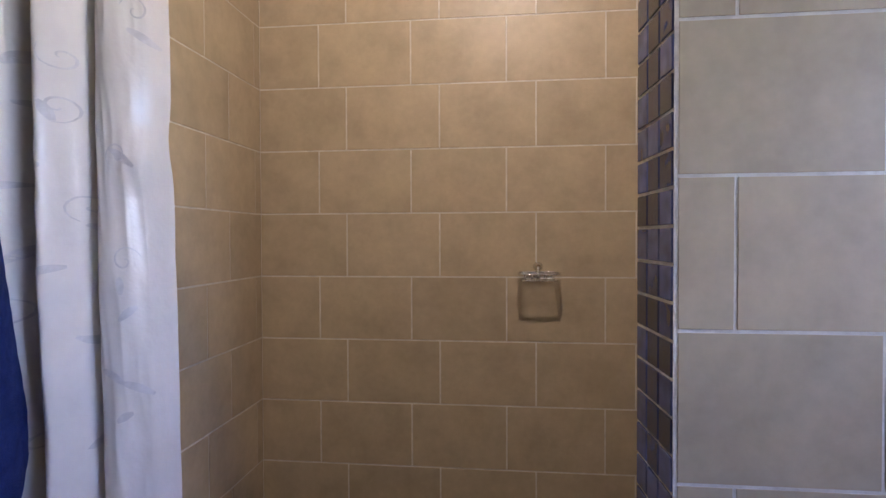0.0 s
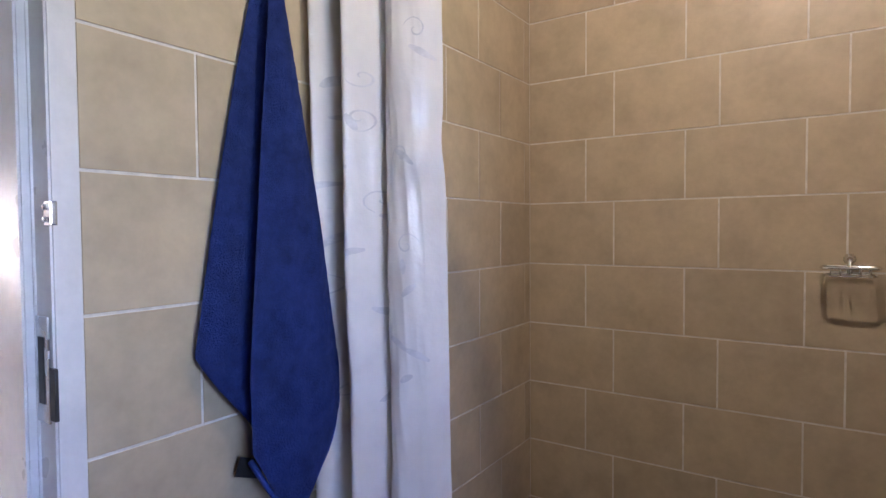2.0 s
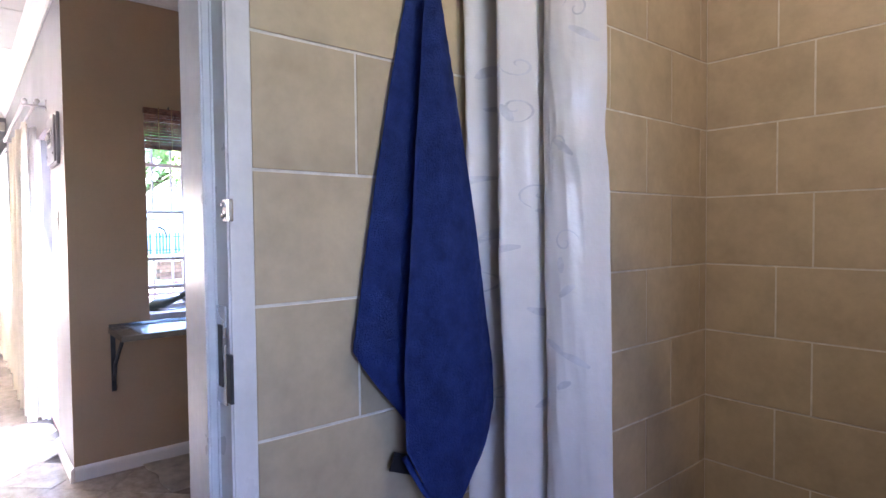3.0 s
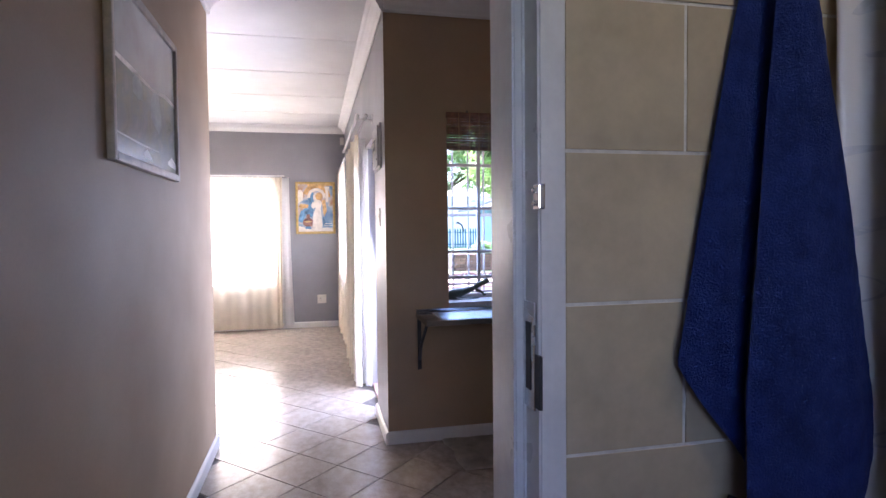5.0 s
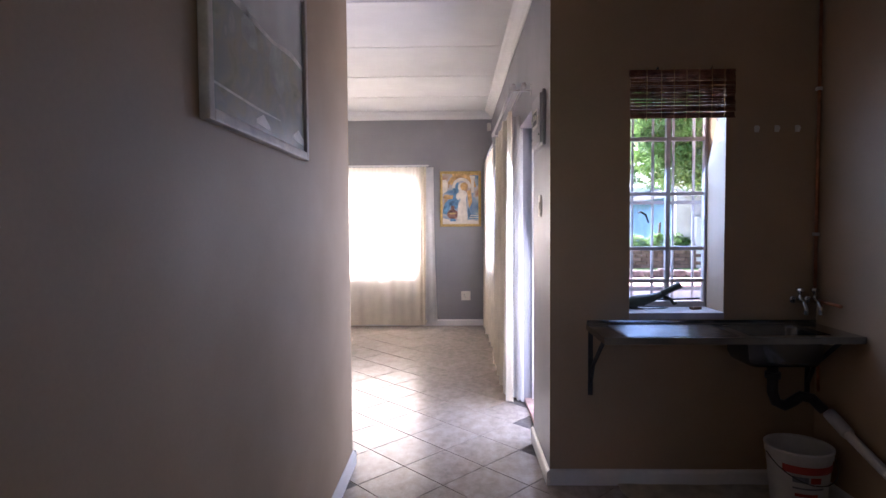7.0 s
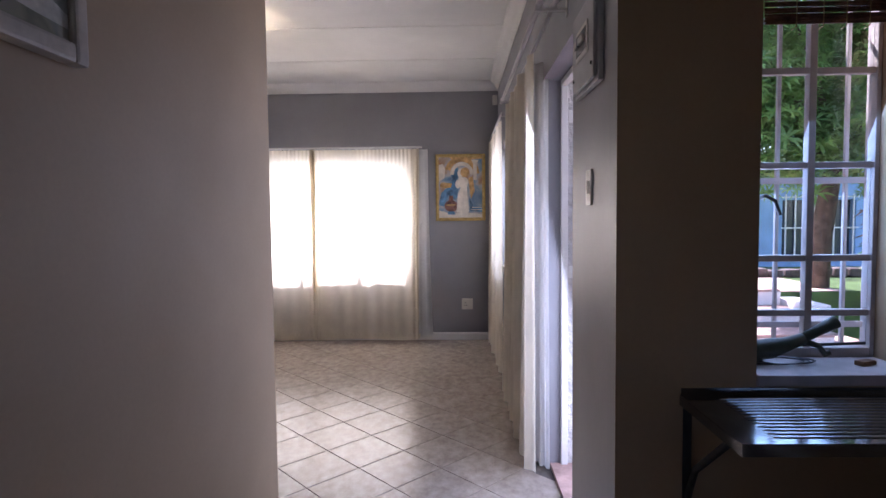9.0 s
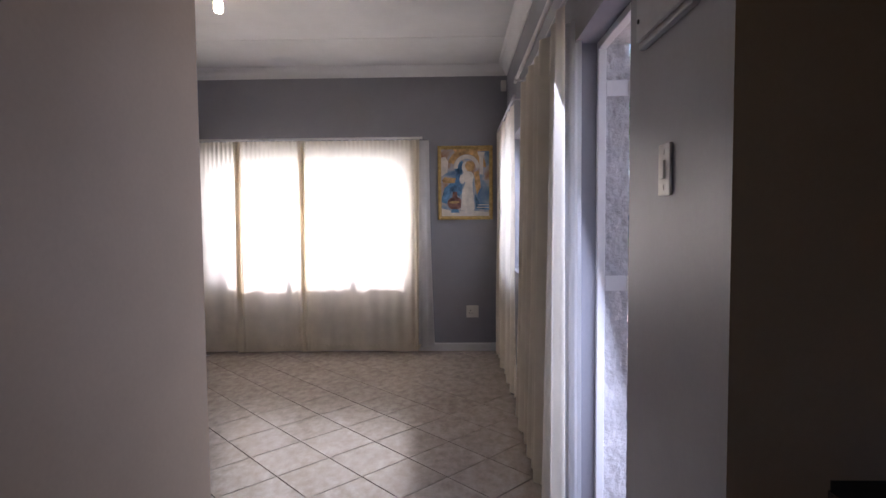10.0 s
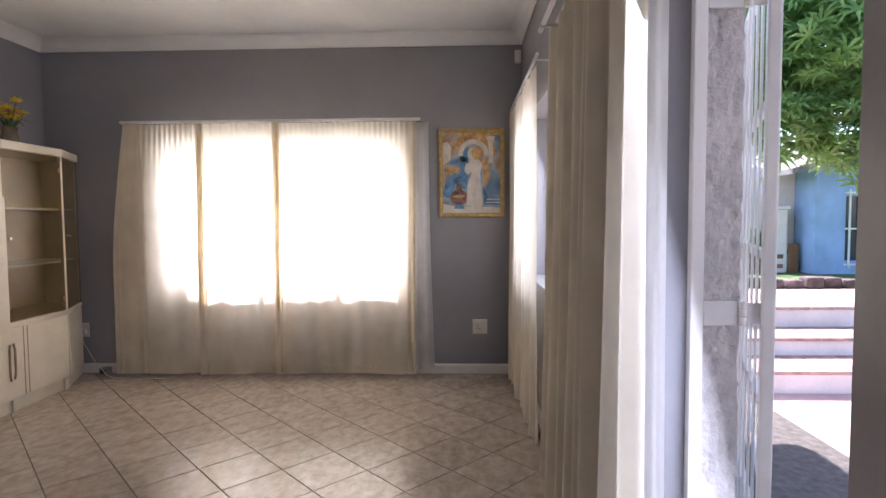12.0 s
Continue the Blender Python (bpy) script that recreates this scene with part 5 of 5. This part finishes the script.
part("recess_handle", tube([(CX1 - 0.022, CF + 0.006, 0.22), (CX1 - 0.030, CF + 0.010, 0.26), (CX1 - 0.030, CF + 0.010, 0.42), (CX1 - 0.022, CF + 0.006, 0.46)], 0.007, 8), CABINET_BROWN, low_a, "dark recessed edge handle")

unit2 = thing("wall_unit", (0, 0, 0), "cream laminate wall unit with an open dark niche", "cabinet")
UX0, UX1 = CX1 + 0.003, -6.42
part("plinth", box(UX0, UX1, CB, CF - 0.02, 0, BASE - 0.001), CABINET, unit2)
# the niche's inner faces are dark brown, the rest of the carcass cream
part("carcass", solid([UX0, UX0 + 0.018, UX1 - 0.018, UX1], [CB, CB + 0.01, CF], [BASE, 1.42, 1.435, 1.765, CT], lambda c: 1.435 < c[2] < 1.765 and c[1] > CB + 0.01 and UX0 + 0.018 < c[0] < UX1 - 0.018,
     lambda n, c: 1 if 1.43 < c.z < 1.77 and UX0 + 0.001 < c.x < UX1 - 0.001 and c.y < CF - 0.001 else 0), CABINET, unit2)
unit2.children[-1].data.materials.append(CABINET_BROWN)
part("upper_door", box(UX0 + 0.004, UX1 - 0.004, CF + 0.001, CF + 0.018, 0.600, 1.428, 0.003), CABINET, unit2)
low_c = part("lower_door", box(UX0 + 0.004, UX1 - 0.004, CF + 0.001, CF + 0.018, BASE + 0.006, 0.590, 0.003), CABINET, unit2)
part("recess_handle", tube([(UX0 + 0.022, CF + 0.020, 0.22), (UX0 + 0.030, CF + 0.024, 0.26), (UX0 + 0.030, CF + 0.024, 0.42), (UX0 + 0.022, CF + 0.020, 0.46)], 0.007, 8), CABINET_BROWN, low_c)

for x in (CX1 - 0.03, CX0 + 0.03):
    part("foot", box(x - 0.022, x + 0.022, CF - 0.019, CF - 0.001, 0.0, BASE - 0.002, 0.003), CABINET, unit)

vase = thing("flower_vase", (-7.30, -2.56, CT), "smoky glass vase of yellow flowers on the cabinet", "vase")
part("jar", lathe([(0.035, 0.0005), (0.050, 0.02), (0.055, 0.06), (0.045, 0.10), (0.050, 0.13)], 20), VASE_GLASS, vase)
rnd = random.Random(9)


def bloom():
    bm = bmesh.new()
    for k in range(7):
        a = 6.2832 * k / 7
        d, s = Vector((math.cos(a), math.sin(a), 0.35)), Vector((-math.sin(a), math.cos(a), 0))
        p = [bm.verts.new(v) for v in (Vector((0, 0, 0)), d * 0.024 + s * 0.013, d * 0.046, d * 0.024 - s * 0.013)]
        bm.faces.new(p)
    return bm


for k in range(22):
    a, r, h = rnd.random() * 6.28, 0.02 + 0.10 * rnd.random(), 0.17 + 0.13 * rnd.random()
    tip = Vector((r * math.cos(a), r * math.sin(a), h))
    stem = part("stem", tube([(0.01 * math.cos(a), 0.01 * math.sin(a), 0.05), tip * 0.6 + Vector((0, 0, 0.05)), tip], 0.0025, 5), GREEN_STEM, vase)
    part("flower", moved(bloom(), Matrix.Translation(tip) @ pose(0, 0, 0, 40 * rnd.random() - 20, 40 * rnd.random() - 20, 360 * rnd.random())), YELLOW, stem)
for k in range(8):
    a = k * 0.8
    out = Vector((math.cos(a), math.sin(a), 0))
    sd = Vector((-math.sin(a), math.cos(a), 0)) * 0.007
    bm = bmesh.new()
    base, mid, tip = out * 0.03 + Vector((0, 0, 0.12)), out * 0.09 + Vector((0, 0, 0.19)), out * (0.15 + 0.03 * rnd.random()) + Vector((0, 0, 0.13 + 0.06 * rnd.random()))
    vs = [bm.verts.new(p) for p in (base - sd, base + sd, mid + sd, tip, mid - sd)]
    bm.faces.new((vs[0], vs[1], vs[2], vs[4]))
    bm.faces.new((vs[2], vs[3], vs[4]))
    part("leaf", bm, GREEN_STEM, vase)

# ---- ceiling lamp ----
lamp_1 = thing("ceiling_lamp", (-5.95, -0.815, TOP), "small brass ceiling lamp with a bare lit bulb", "lamp")
part("rose", lathe([(0.022, -0.060), (0.055, -0.052), (0.065, -0.030), (0.068, -0.0005)], 22), DARK_BRASS, lamp_1)
part("holder", lathe([(0.014, -0.095), (0.019, -0.090), (0.019, -0.061)], 16), DARK_BRASS, lamp_1)
part("bulb", lathe([(0.004, -0.180), (0.022, -0.173), (0.028, -0.150), (0.026, -0.118), (0.015, -0.096)], 18), BULB, lamp_1, "lit warm bulb")
# ---- garden ----
structure("patio", box(-8.95, 6, RO + 0.001, 5.2, -0.21, -0.12), "pale sunlit patio paving", "pavement", PAVING)
TZ = 0.36
structure("lawn", box(-60, -8.925, 1.75, 60, -0.21, TZ), "raised lawn beyond the garden steps", "lawn", GRASS)
structure("terrace_paving", box(-10.4, -8.925, 2.2, 5.4, TZ, TZ + 0.012), "pale paving above the steps", "pavement", PAVING)
steps = thing("garden_steps", (0, 0, 0), "pale plastered garden steps with red brick treads", "steps")
for x0, x1, z0, z1 in ((-8.30, -7.80, -0.12, 0.038), (-8.80, -8.301, -0.12, 0.192)):
    st = part("step", box(x0, x1, 2.2, 4.55, z0, z1, 0.012), WHITE_PLASTER, steps)
    for k in range(11):
        y = 2.21 + 0.212 * k
        part("tread_brick", box(x0 + 0.004, x1 + 0.028, y, y + 0.206, z1 + 0.0005, z1 + 0.030, 0.005), RED_PAVER, st)
part("top_riser", box(-8.92, -8.801, 2.2, 4.55, -0.12, TZ + 0.02, 0.01), WHITE_PLASTER, steps)
for k in range(11):
    part("coping_brick", box(-9.00, -8.785, 2.21 + 0.212 * k, 2.416 + 0.212 * k, TZ + 0.0205, TZ + 0.050, 0.005), RED_PAVER, steps)
side_wall = structure("step_wall", box(-9.3, -8.25, 4.56, 4.80, -0.2, 0.30, 0.02), "low plastered wall beside the steps", "wall", WHITE_PLASTER)
rnd = random.Random(21)
for k in range(26):
    y = 2.6 + 0.235 * k + 0.02 * rnd.random()
    s = thing("edging_stone", (-10.55 - 0.05 * rnd.random(), y, TZ + 0.004), "dark rough stone in the garden edging", "stone", "row of edging stones", 20 * rnd.random() - 10)
    bm = box(-0.10, 0.10, -0.105, 0.105, 0, 0.10 + 0.05 * rnd.random(), 0.03)
    for v in bm.verts:
        v.co += Vector((noise.noise(v.co * 9 + Vector((k, 0, 0))), noise.noise(v.co * 9 + Vector((0, k, 0))), 0)) * 0.015
    part("stone", bm, STONE, s)

# blue outbuilding
HXB, HYB = -12.3, 6.05
house = thing("blue_outbuilding", (HXB, HYB, TZ - 0.15), "pale blue plastered outbuilding with a barred window", "house")


def gable():
    return solid([-6.0, -0.22, 0.0], [0, 0.45, 1.75, 5.0], [0, 0.35, 1.35, 1.80], lambda c: c[0] > -0.22 and 0.45 < c[1] < 1.75 and 0.35 < c[2] < 1.35)


part("wall", gable(), BLUE_PLASTER, house)
bm = bmesh.new()
tri = [[bm.verts.new((x, y, z)) for y, z in ((0, 1.802), (5.0, 1.802), (2.5, 2.48))] for x in (0.0, -6.0)]
bm.faces.new(tri[0])
bm.faces.new(tri[1][::-1])
for k in range(3):
    bm.faces.new((tri[0][k], tri[1][k], tri[1][(k + 1) % 3], tri[0][(k + 1) % 3]))
part("gable", bm, BLUE_PLASTER, house)
for sgn in (0, 1):
    y_eave, y_top, z_eave = (-0.62, 2.5, 1.66) if sgn == 0 else (5.62, 2.5, 1.66)
    bm = bmesh.new()
    ring = [[bm.verts.new((x, y, z)) for y, z in ((y_eave, z_eave), (y_top, 2.52), (y_top, 2.60), (y_eave, z_eave + 0.08))] for x in (0.45, -6.4)]
    bm.faces.new(ring[0])
    bm.faces.new(ring[1][::-1])
    for k in range(4):
        bm.faces.new((ring[0][k], ring[0][(k + 1) % 4], ring[1][(k + 1) % 4], ring[1][k]))
    part("roof", bm, ROOF, house)
win = part("window", box(-0.19, -0.16, 0.451, 1.749, 0.351, 1.349), DARK_PANE, house, "dark barred window")
for k in range(8):
    y = 0.50 + 0.171 * k
    part("bar", box(0.01, 0.03, y - 0.012, y + 0.012, 0.25, 1.45, 0.003), WHITE_PAINT, win)
for z in (0.30, 0.85, 1.40):
    part("cross_bar", box(0.031, 0.045, 0.42, 1.78, z - 0.012, z + 0.012, 0.003), WHITE_PAINT, win)

# brick planter, small door and walls beside the outbuilding
planter = thing("brick_planter", (-12.6, 5.25, TZ - 0.1), "brown face-brick planter with green shrubs", "planter")
part("core", box(-0.6, -0.06, -1.5, 0.55, 0.0, 0.48), FLOOR_GROUT, planter)
brick_mesh = mesh_of("brick", box(-0.05, 0.05, -0.108, 0.108, -0.034, 0.034, 0.006), BRICK)
for row in range(6):
    for k in range(9):
        y = -1.44 + 0.228 * k + (0.114 if row % 2 else 0)
        if y < 0.46:
            ob = new("brick", brick_mesh)
            ob.matrix_basis = pose(-0.045 + 0.004 * rnd.random(), y, 0.045 + 0.078 * row)
            ob.parent = planter
gate_2 = thing("timber_gate", (-12.62, 5.90, TZ - 0.1), "small brown timber gate beside the outbuilding", "gate")
for k in range(3):
    part("board", box(0, 0.025, -0.075 + 0.052 * k, -0.026 + 0.052 * k, 0.02, 0.56, 0.004), SUN_WOOD, gate_2)
part("rail", box(-0.02, -0.001, -0.08, 0.085, 0.40, 0.46, 0.003), SUN_WOOD, gate_2)
post = thing("gate_pier", (-12.7, 5.72, TZ - 0.1), "pink plastered gate pier", "pier")
part("shaft", box(-0.1, 0.1, -0.08, 0.08, 0, 1.10, 0.01), WHITE_PLASTER, post)
part("cap", box(-0.13, 0.13, -0.11, 0.11, 1.101, 1.16, 0.012), WHITE_PLASTER, post)
structure("garden_wall", box(-12.95, -12.85, 5.30, 6.04, -0.2, 2.05), "white plastered garden wall", "wall", WHITE_PLASTER)
structure("garden_wall", box(-30.2, -30.0, -10, 40, -0.2, 3.1), "white plastered boundary wall", "wall", WHITE_PLASTER)
fence = thing("palisade_fence", (-27.0, 0, TZ), "teal painted palisade fence across the lawn", "fence")
for k in range(120):
    y = 2.0 + 0.13 * k
    part("pale", box(-0.012, 0.012, y, y + 0.07, 0, 0.95 + 0.02 * (k % 2), 0.004), TEAL, fence)
for z in (0.2, 0.78):
    part("rail", box(0.013, 0.045, 1.9, 17.7, z - 0.03, z + 0.03), TEAL, fence)

# ---- trees ----


def leaf_mesh(name, centres, seed, length, mat, per=9):
    """Whorls of strap leaves round the centres."""
    rng = random.Random(seed)
    verts, faces = [], []
    for c in centres:
        turn = rng.random() * 6.28
        size = length * (0.7 + 0.6 * rng.random())
        axis = Vector((rng.gauss(0, 0.5), rng.gauss(0, 0.5), 1)).normalized()
        side = axis.orthogonal().normalized()
        other = axis.cross(side)
        for k in range(per):
            a = turn + 6.2832 * k / per + 0.3 * rng.random()
            d = side * math.cos(a) + other * math.sin(a)
            s = axis.cross(d) * size * 0.085
            lift = axis * (0.55 * rng.random())
            mid, tip = c + (d + lift) * size * 0.55, c + (d + lift * 0.4) * size - Vector((0, 0, 0.15 * size))
            n = len(verts)
            verts += [tuple(c - s * 0.4), tuple(c + s * 0.4), tuple(mid + s), tuple(tip), tuple(mid - s)]
            faces += [(n, n + 1, n + 2, n + 4), (n + 4, n + 2, n + 3)]
    data = bpy.data.meshes.new(name)
    data.from_pydata(verts, [], faces)
    data.materials.append(mat)
    return data


def tree(name, place, label, clumps, seed, trunk_height, leaf, count, lean=(0.2, 0.1)):
    """Trunk, limbs and a crown of whorls scattered through uneven clumps (x, y, z, radius)."""
    rng = random.Random(seed)
    ob = thing(name, place, label, "tree")
    top = Vector((lean[0], lean[1], trunk_height))
    part("trunk", tube([(0, 0, -0.2), (lean[0] * 0.2, 0.03, trunk_height * 0.35), (lean[0] * 0.7, lean[1] * 0.6, trunk_height * 0.7), top], 0.13, 12, taper=[1.3, 1.0, 0.85, 0.7]), BARK, ob)
    centres = []
    for x, y, z, r in clumps:
        mid = Vector((x, y, z))
        bend = (top + mid) / 2 + Vector((0, 0, 0.15))
        part("limb", tube([top - Vector((0, 0, 0.1)), bend, mid], 0.055, 8, taper=[1.1, 0.8, 0.3]), BARK, ob)
        for _ in range(int(count * r * r)):
            d = Vector((rng.gauss(0, 1), rng.gauss(0, 1), rng.gauss(0, 0.8))).normalized()
            centres.append(mid + d * r * (0.35 + 0.65 * rng.random() ** 0.5) * (1 + 0.25 * noise.noise(d * 3 + mid)))
    crown = new("crown", leaf_mesh("crown", centres, seed, leaf, LEAF))
    crown.parent = ob
    return ob


tree("leafy_tree", (-9.3, 5.25, TZ), "broad evergreen tree with strap-like green leaves", ((0.0, -1.45, 1.95, 0.55), (0.1, -0.75, 1.80, 0.55), (0.2, -1.3, 2.6, 0.7), (0.0, -0.6, 2.6, 0.75), (-0.1, -1.4, 3.4, 0.8),
     (0.0, -0.4, 3.6, 0.9), (-0.5, 0.3, 2.6, 0.8), (0.5, 0.5, 2.0, 0.7), (0.3, 0.9, 2.9, 0.8), (-0.3, 0.9, 3.7, 0.9), (0.1, -0.1, 1.7, 0.5)), 5, 1.7, 0.17, 850)
tree("far_tree", (-20.5, 5.2, TZ), "large shade tree beyond the lawn", ((-0.5, -1.6, 3.2, 1.3), (0.4, 0.0, 3.7, 1.5), (0.2, 1.7, 3.3, 1.3), (0.0, -0.6, 4.9, 1.5), (-0.8, 1.2, 5.0, 1.4), (0, -3.0, 3.9, 1.2), (0.3, 3.2, 4.0, 1.3)), 8, 2.2, 0.30, 170, (0.3, -0.2))


def shrub(place, label, clumps, seed, leaf, count, mat):
    rng = random.Random(seed)
    ob = thing("shrub", place, label, "shrub")
    centres = []
    for x, y, z, r in clumps:
        for _ in range(int(count * r * r)):
            d = Vector((rng.gauss(0, 1), rng.gauss(0, 1), rng.gauss(0, 1))).normalized()
            centres.append(Vector((x, y, z)) + d * r * (0.3 + 0.7 * rng.random() ** 0.5))
    part("stems", tube([(0, 0, 0), (0.05, 0.03, 0.3), (0.02, 0.06, 0.6)], 0.03, 6), BARK, ob)
    made = new("leaves", leaf_mesh("leaves", centres, seed, leaf, mat))
    made.parent = ob
    return ob


shrub((-8.6, 6.0, TZ - 0.3), "dense green shrub beside the patio", ((0, 0, 0.7, 0.5), (0.2, 0.3, 1.2, 0.55), (-0.1, -0.1, 1.6, 0.45), (0.3, 0.6, 0.6, 0.5)), 31, 0.13, 900, LEAF)
shrub((-8.4, 5.6, TZ + 0.6), "dry brown palm leaves under the tree", ((0, 0, 0.3, 0.28), (0.1, 0.15, 0.6, 0.22)), 33, 0.22, 500, DRY_LEAF)
shrub((-12.85, 4.9, TZ + 0.35), "green shrub growing in the brick planter", ((0, -0.4, 0.14, 0.2), (0, 0.0, 0.16, 0.22), (0, 0.4, 0.15, 0.22), (0, 0.7, 0.12, 0.18)), 35, 0.10, 2200, LEAF)
low_wall = structure("low_brick_wall", box(-7.0, -6.6, 6.3, 9.0, -0.2, 0.45), "low plastered bed under the shrubs", "wall", WHITE_PLASTER)


# ---- wall tiles ----
TILE_H, TILE_W, JOINT = 0.2000, 0.2970, 0.0046
ROW0 = 1.228          # a joint's height


def tile_mesh(name, width, height, thick, bevel, mat):
    """One tile lying in the xz plane, its face towards -y, corner at the origin."""
    b = bevel
    bm = bmesh.new()
    back = [bm.verts.new(p) for p in ((0, 0, 0), (width, 0, 0), (width, 0, height), (0, 0, height))]
    edge = [bm.verts.new(p) for p in ((0, -thick + b, 0), (width, -thick + b, 0), (width, -thick + b, height), (0, -thick + b, height))]
    face = [bm.verts.new(p) for p in ((b, -thick, b), (width - b, -thick, b), (width - b, -thick, height - b), (b, -thick, height - b))]
    for low, high in ((back, edge), (edge, face)):
        for k in range(4):
            bm.faces.new((low[k], low[(k + 1) % 4], high[(k + 1) % 4], high[k]))
    bm.faces.new(face)
    return mesh_of(name, bm, mat)


tile_meshes = {}


def lay_tiles(host, origin, turn, length, z_from, z_to, joints, thick=0.0016):
    """Rows of tiles from a corner, along x of a frame turned by turn degrees; joints(row) gives the place of one upright joint in the row."""
    lower = math.floor((z_from - ROW0) / TILE_H)
    for row in range(lower, math.ceil((z_to - ROW0) / TILE_H)):
        z0, z1 = max(z_from, ROW0 + row * TILE_H + JOINT / 2), min(z_to, ROW0 + (row + 1) * TILE_H - JOINT / 2)
        first = joints(row) % TILE_W
        cuts = [0.0] + [first + k * TILE_W for k in range(40) if 0.01 < first + k * TILE_W < length - 0.01] + [length]
        for a, b in zip(cuts, cuts[1:]):
            w, h = round(b - a - JOINT, 4), round(z1 - z0, 4)
            if w < 0.01 or h < 0.01:
                continue
            if (w, h) not in tile_meshes:
                tile_meshes[w, h] = tile_mesh("tile", w, h, thick, 0.0005, WALL_TILE)
            ob = new("tile", tile_meshes[w, h])
            m = pose(*origin, 0, 0, turn) @ Matrix.Translation((a + JOINT / 2, 0, z0))
            ob.matrix_basis = m @ pose(0, 0, 0, 0.12 * (random.random() - 0.5), 0, 0.12 * (random.random() - 0.5))
            ob.parent = host


bed_back = bpy.data.objects["wall_shower_back"]
lay_tiles(bed_back, (BX, BY, 0), 0, 1.70 - BX, 0.02, 2.6, lambda row: (-0.368 - BX if row % 2 == 0 else -0.458 - BX))
bed_door = bpy.data.objects["wall_bath_door"]
# seen from the bathroom the wall runs from the door's jamb to the shower's corner
lay_tiles(bed_door, (BX, 0.995, 0), 90, BY - 0.995, 0.02, 2.6, lambda row: (0.009 if row % 2 == 0 else 0.177))
bed_part = bpy.data.objects["wall_shower_partition"]
lay_tiles(bed_part, (PX + 0.003, PY, 0), 0, 1.3, 0.02, 2.6, lambda row: (0.073 if row % 2 == 0 else 0.250))

# ---- mosaic on the end of the partition ----
mosaic_mesh = tile_mesh("mosaic_tile", 0.0452, 0.0452, 0.003, 0.0008, MOSAIC)
edge_turn = math.degrees(math.atan2(PY - QY, PX - QX))
for k in range(12, 50):
    for c in range(3):
        ob = new("mosaic_tile", mosaic_mesh)
        ob.matrix_basis = pose(QX, QY, 0, 0, 0, edge_turn) @ Matrix.Translation((0.005 + 0.0515 * c, 0, 0.016 + 0.0500 * k))
        ob.parent = bed_part

# ---- floor tiles, laid cornerwise ----
HALF_X, HALF_Y = 0.2261, 0.2163     # half diagonals of a tile with its joint
floor_ob = bpy.data.objects["floor"]


def floor_tile_mesh():
    b, t = 0.0015, 0.006
    bm = bmesh.new()
    rings = []
    for inset, z in ((0.0030, -t), (0.0030, -b), (0.0030 + 1.4 * b, 0)):
        rings.append([bm.verts.new((sx * (HALF_X - inset), sy * (HALF_Y - inset), z)) for sx, sy in ((-1, 0), (0, -1), (1, 0), (0, 1))])
    for low, high in zip(rings, rings[1:]):
        for k in range(4):
            bm.faces.new((low[k], low[(k + 1) % 4], high[(k + 1) % 4], high[k]))
    bm.faces.new(rings[-1])
    return mesh_of("floor_tile", bm, FLOOR_TILE)


floor_mesh = floor_tile_mesh()
for i in range(-20, 44):
    for j in range(-24, 20):
        x, y = -5.241 + HALF_X * i, -0.298 + HALF_Y * j
        if (i + j) % 2 == 0:
            continue
        living = FX < x < HX + 0.15 and LY < y < RY
        hall = HX <= x < KX + 0.1 and HY - 0.12 < y < KY + 0.1 and (x > WX - 0.1 or y < RY)
        doorway = DOOR[0] < x < DOOR[1] and RY <= y < RO - 0.2
        if living or hall or doorway:
            ob = new("floor_tile", floor_mesh)
            ob.matrix_basis = pose(x, y, 0.0004 * random.random(), 0.08 * (random.random() - 0.5), 0.08 * (random.random() - 0.5), 0)
            ob.parent = floor_ob
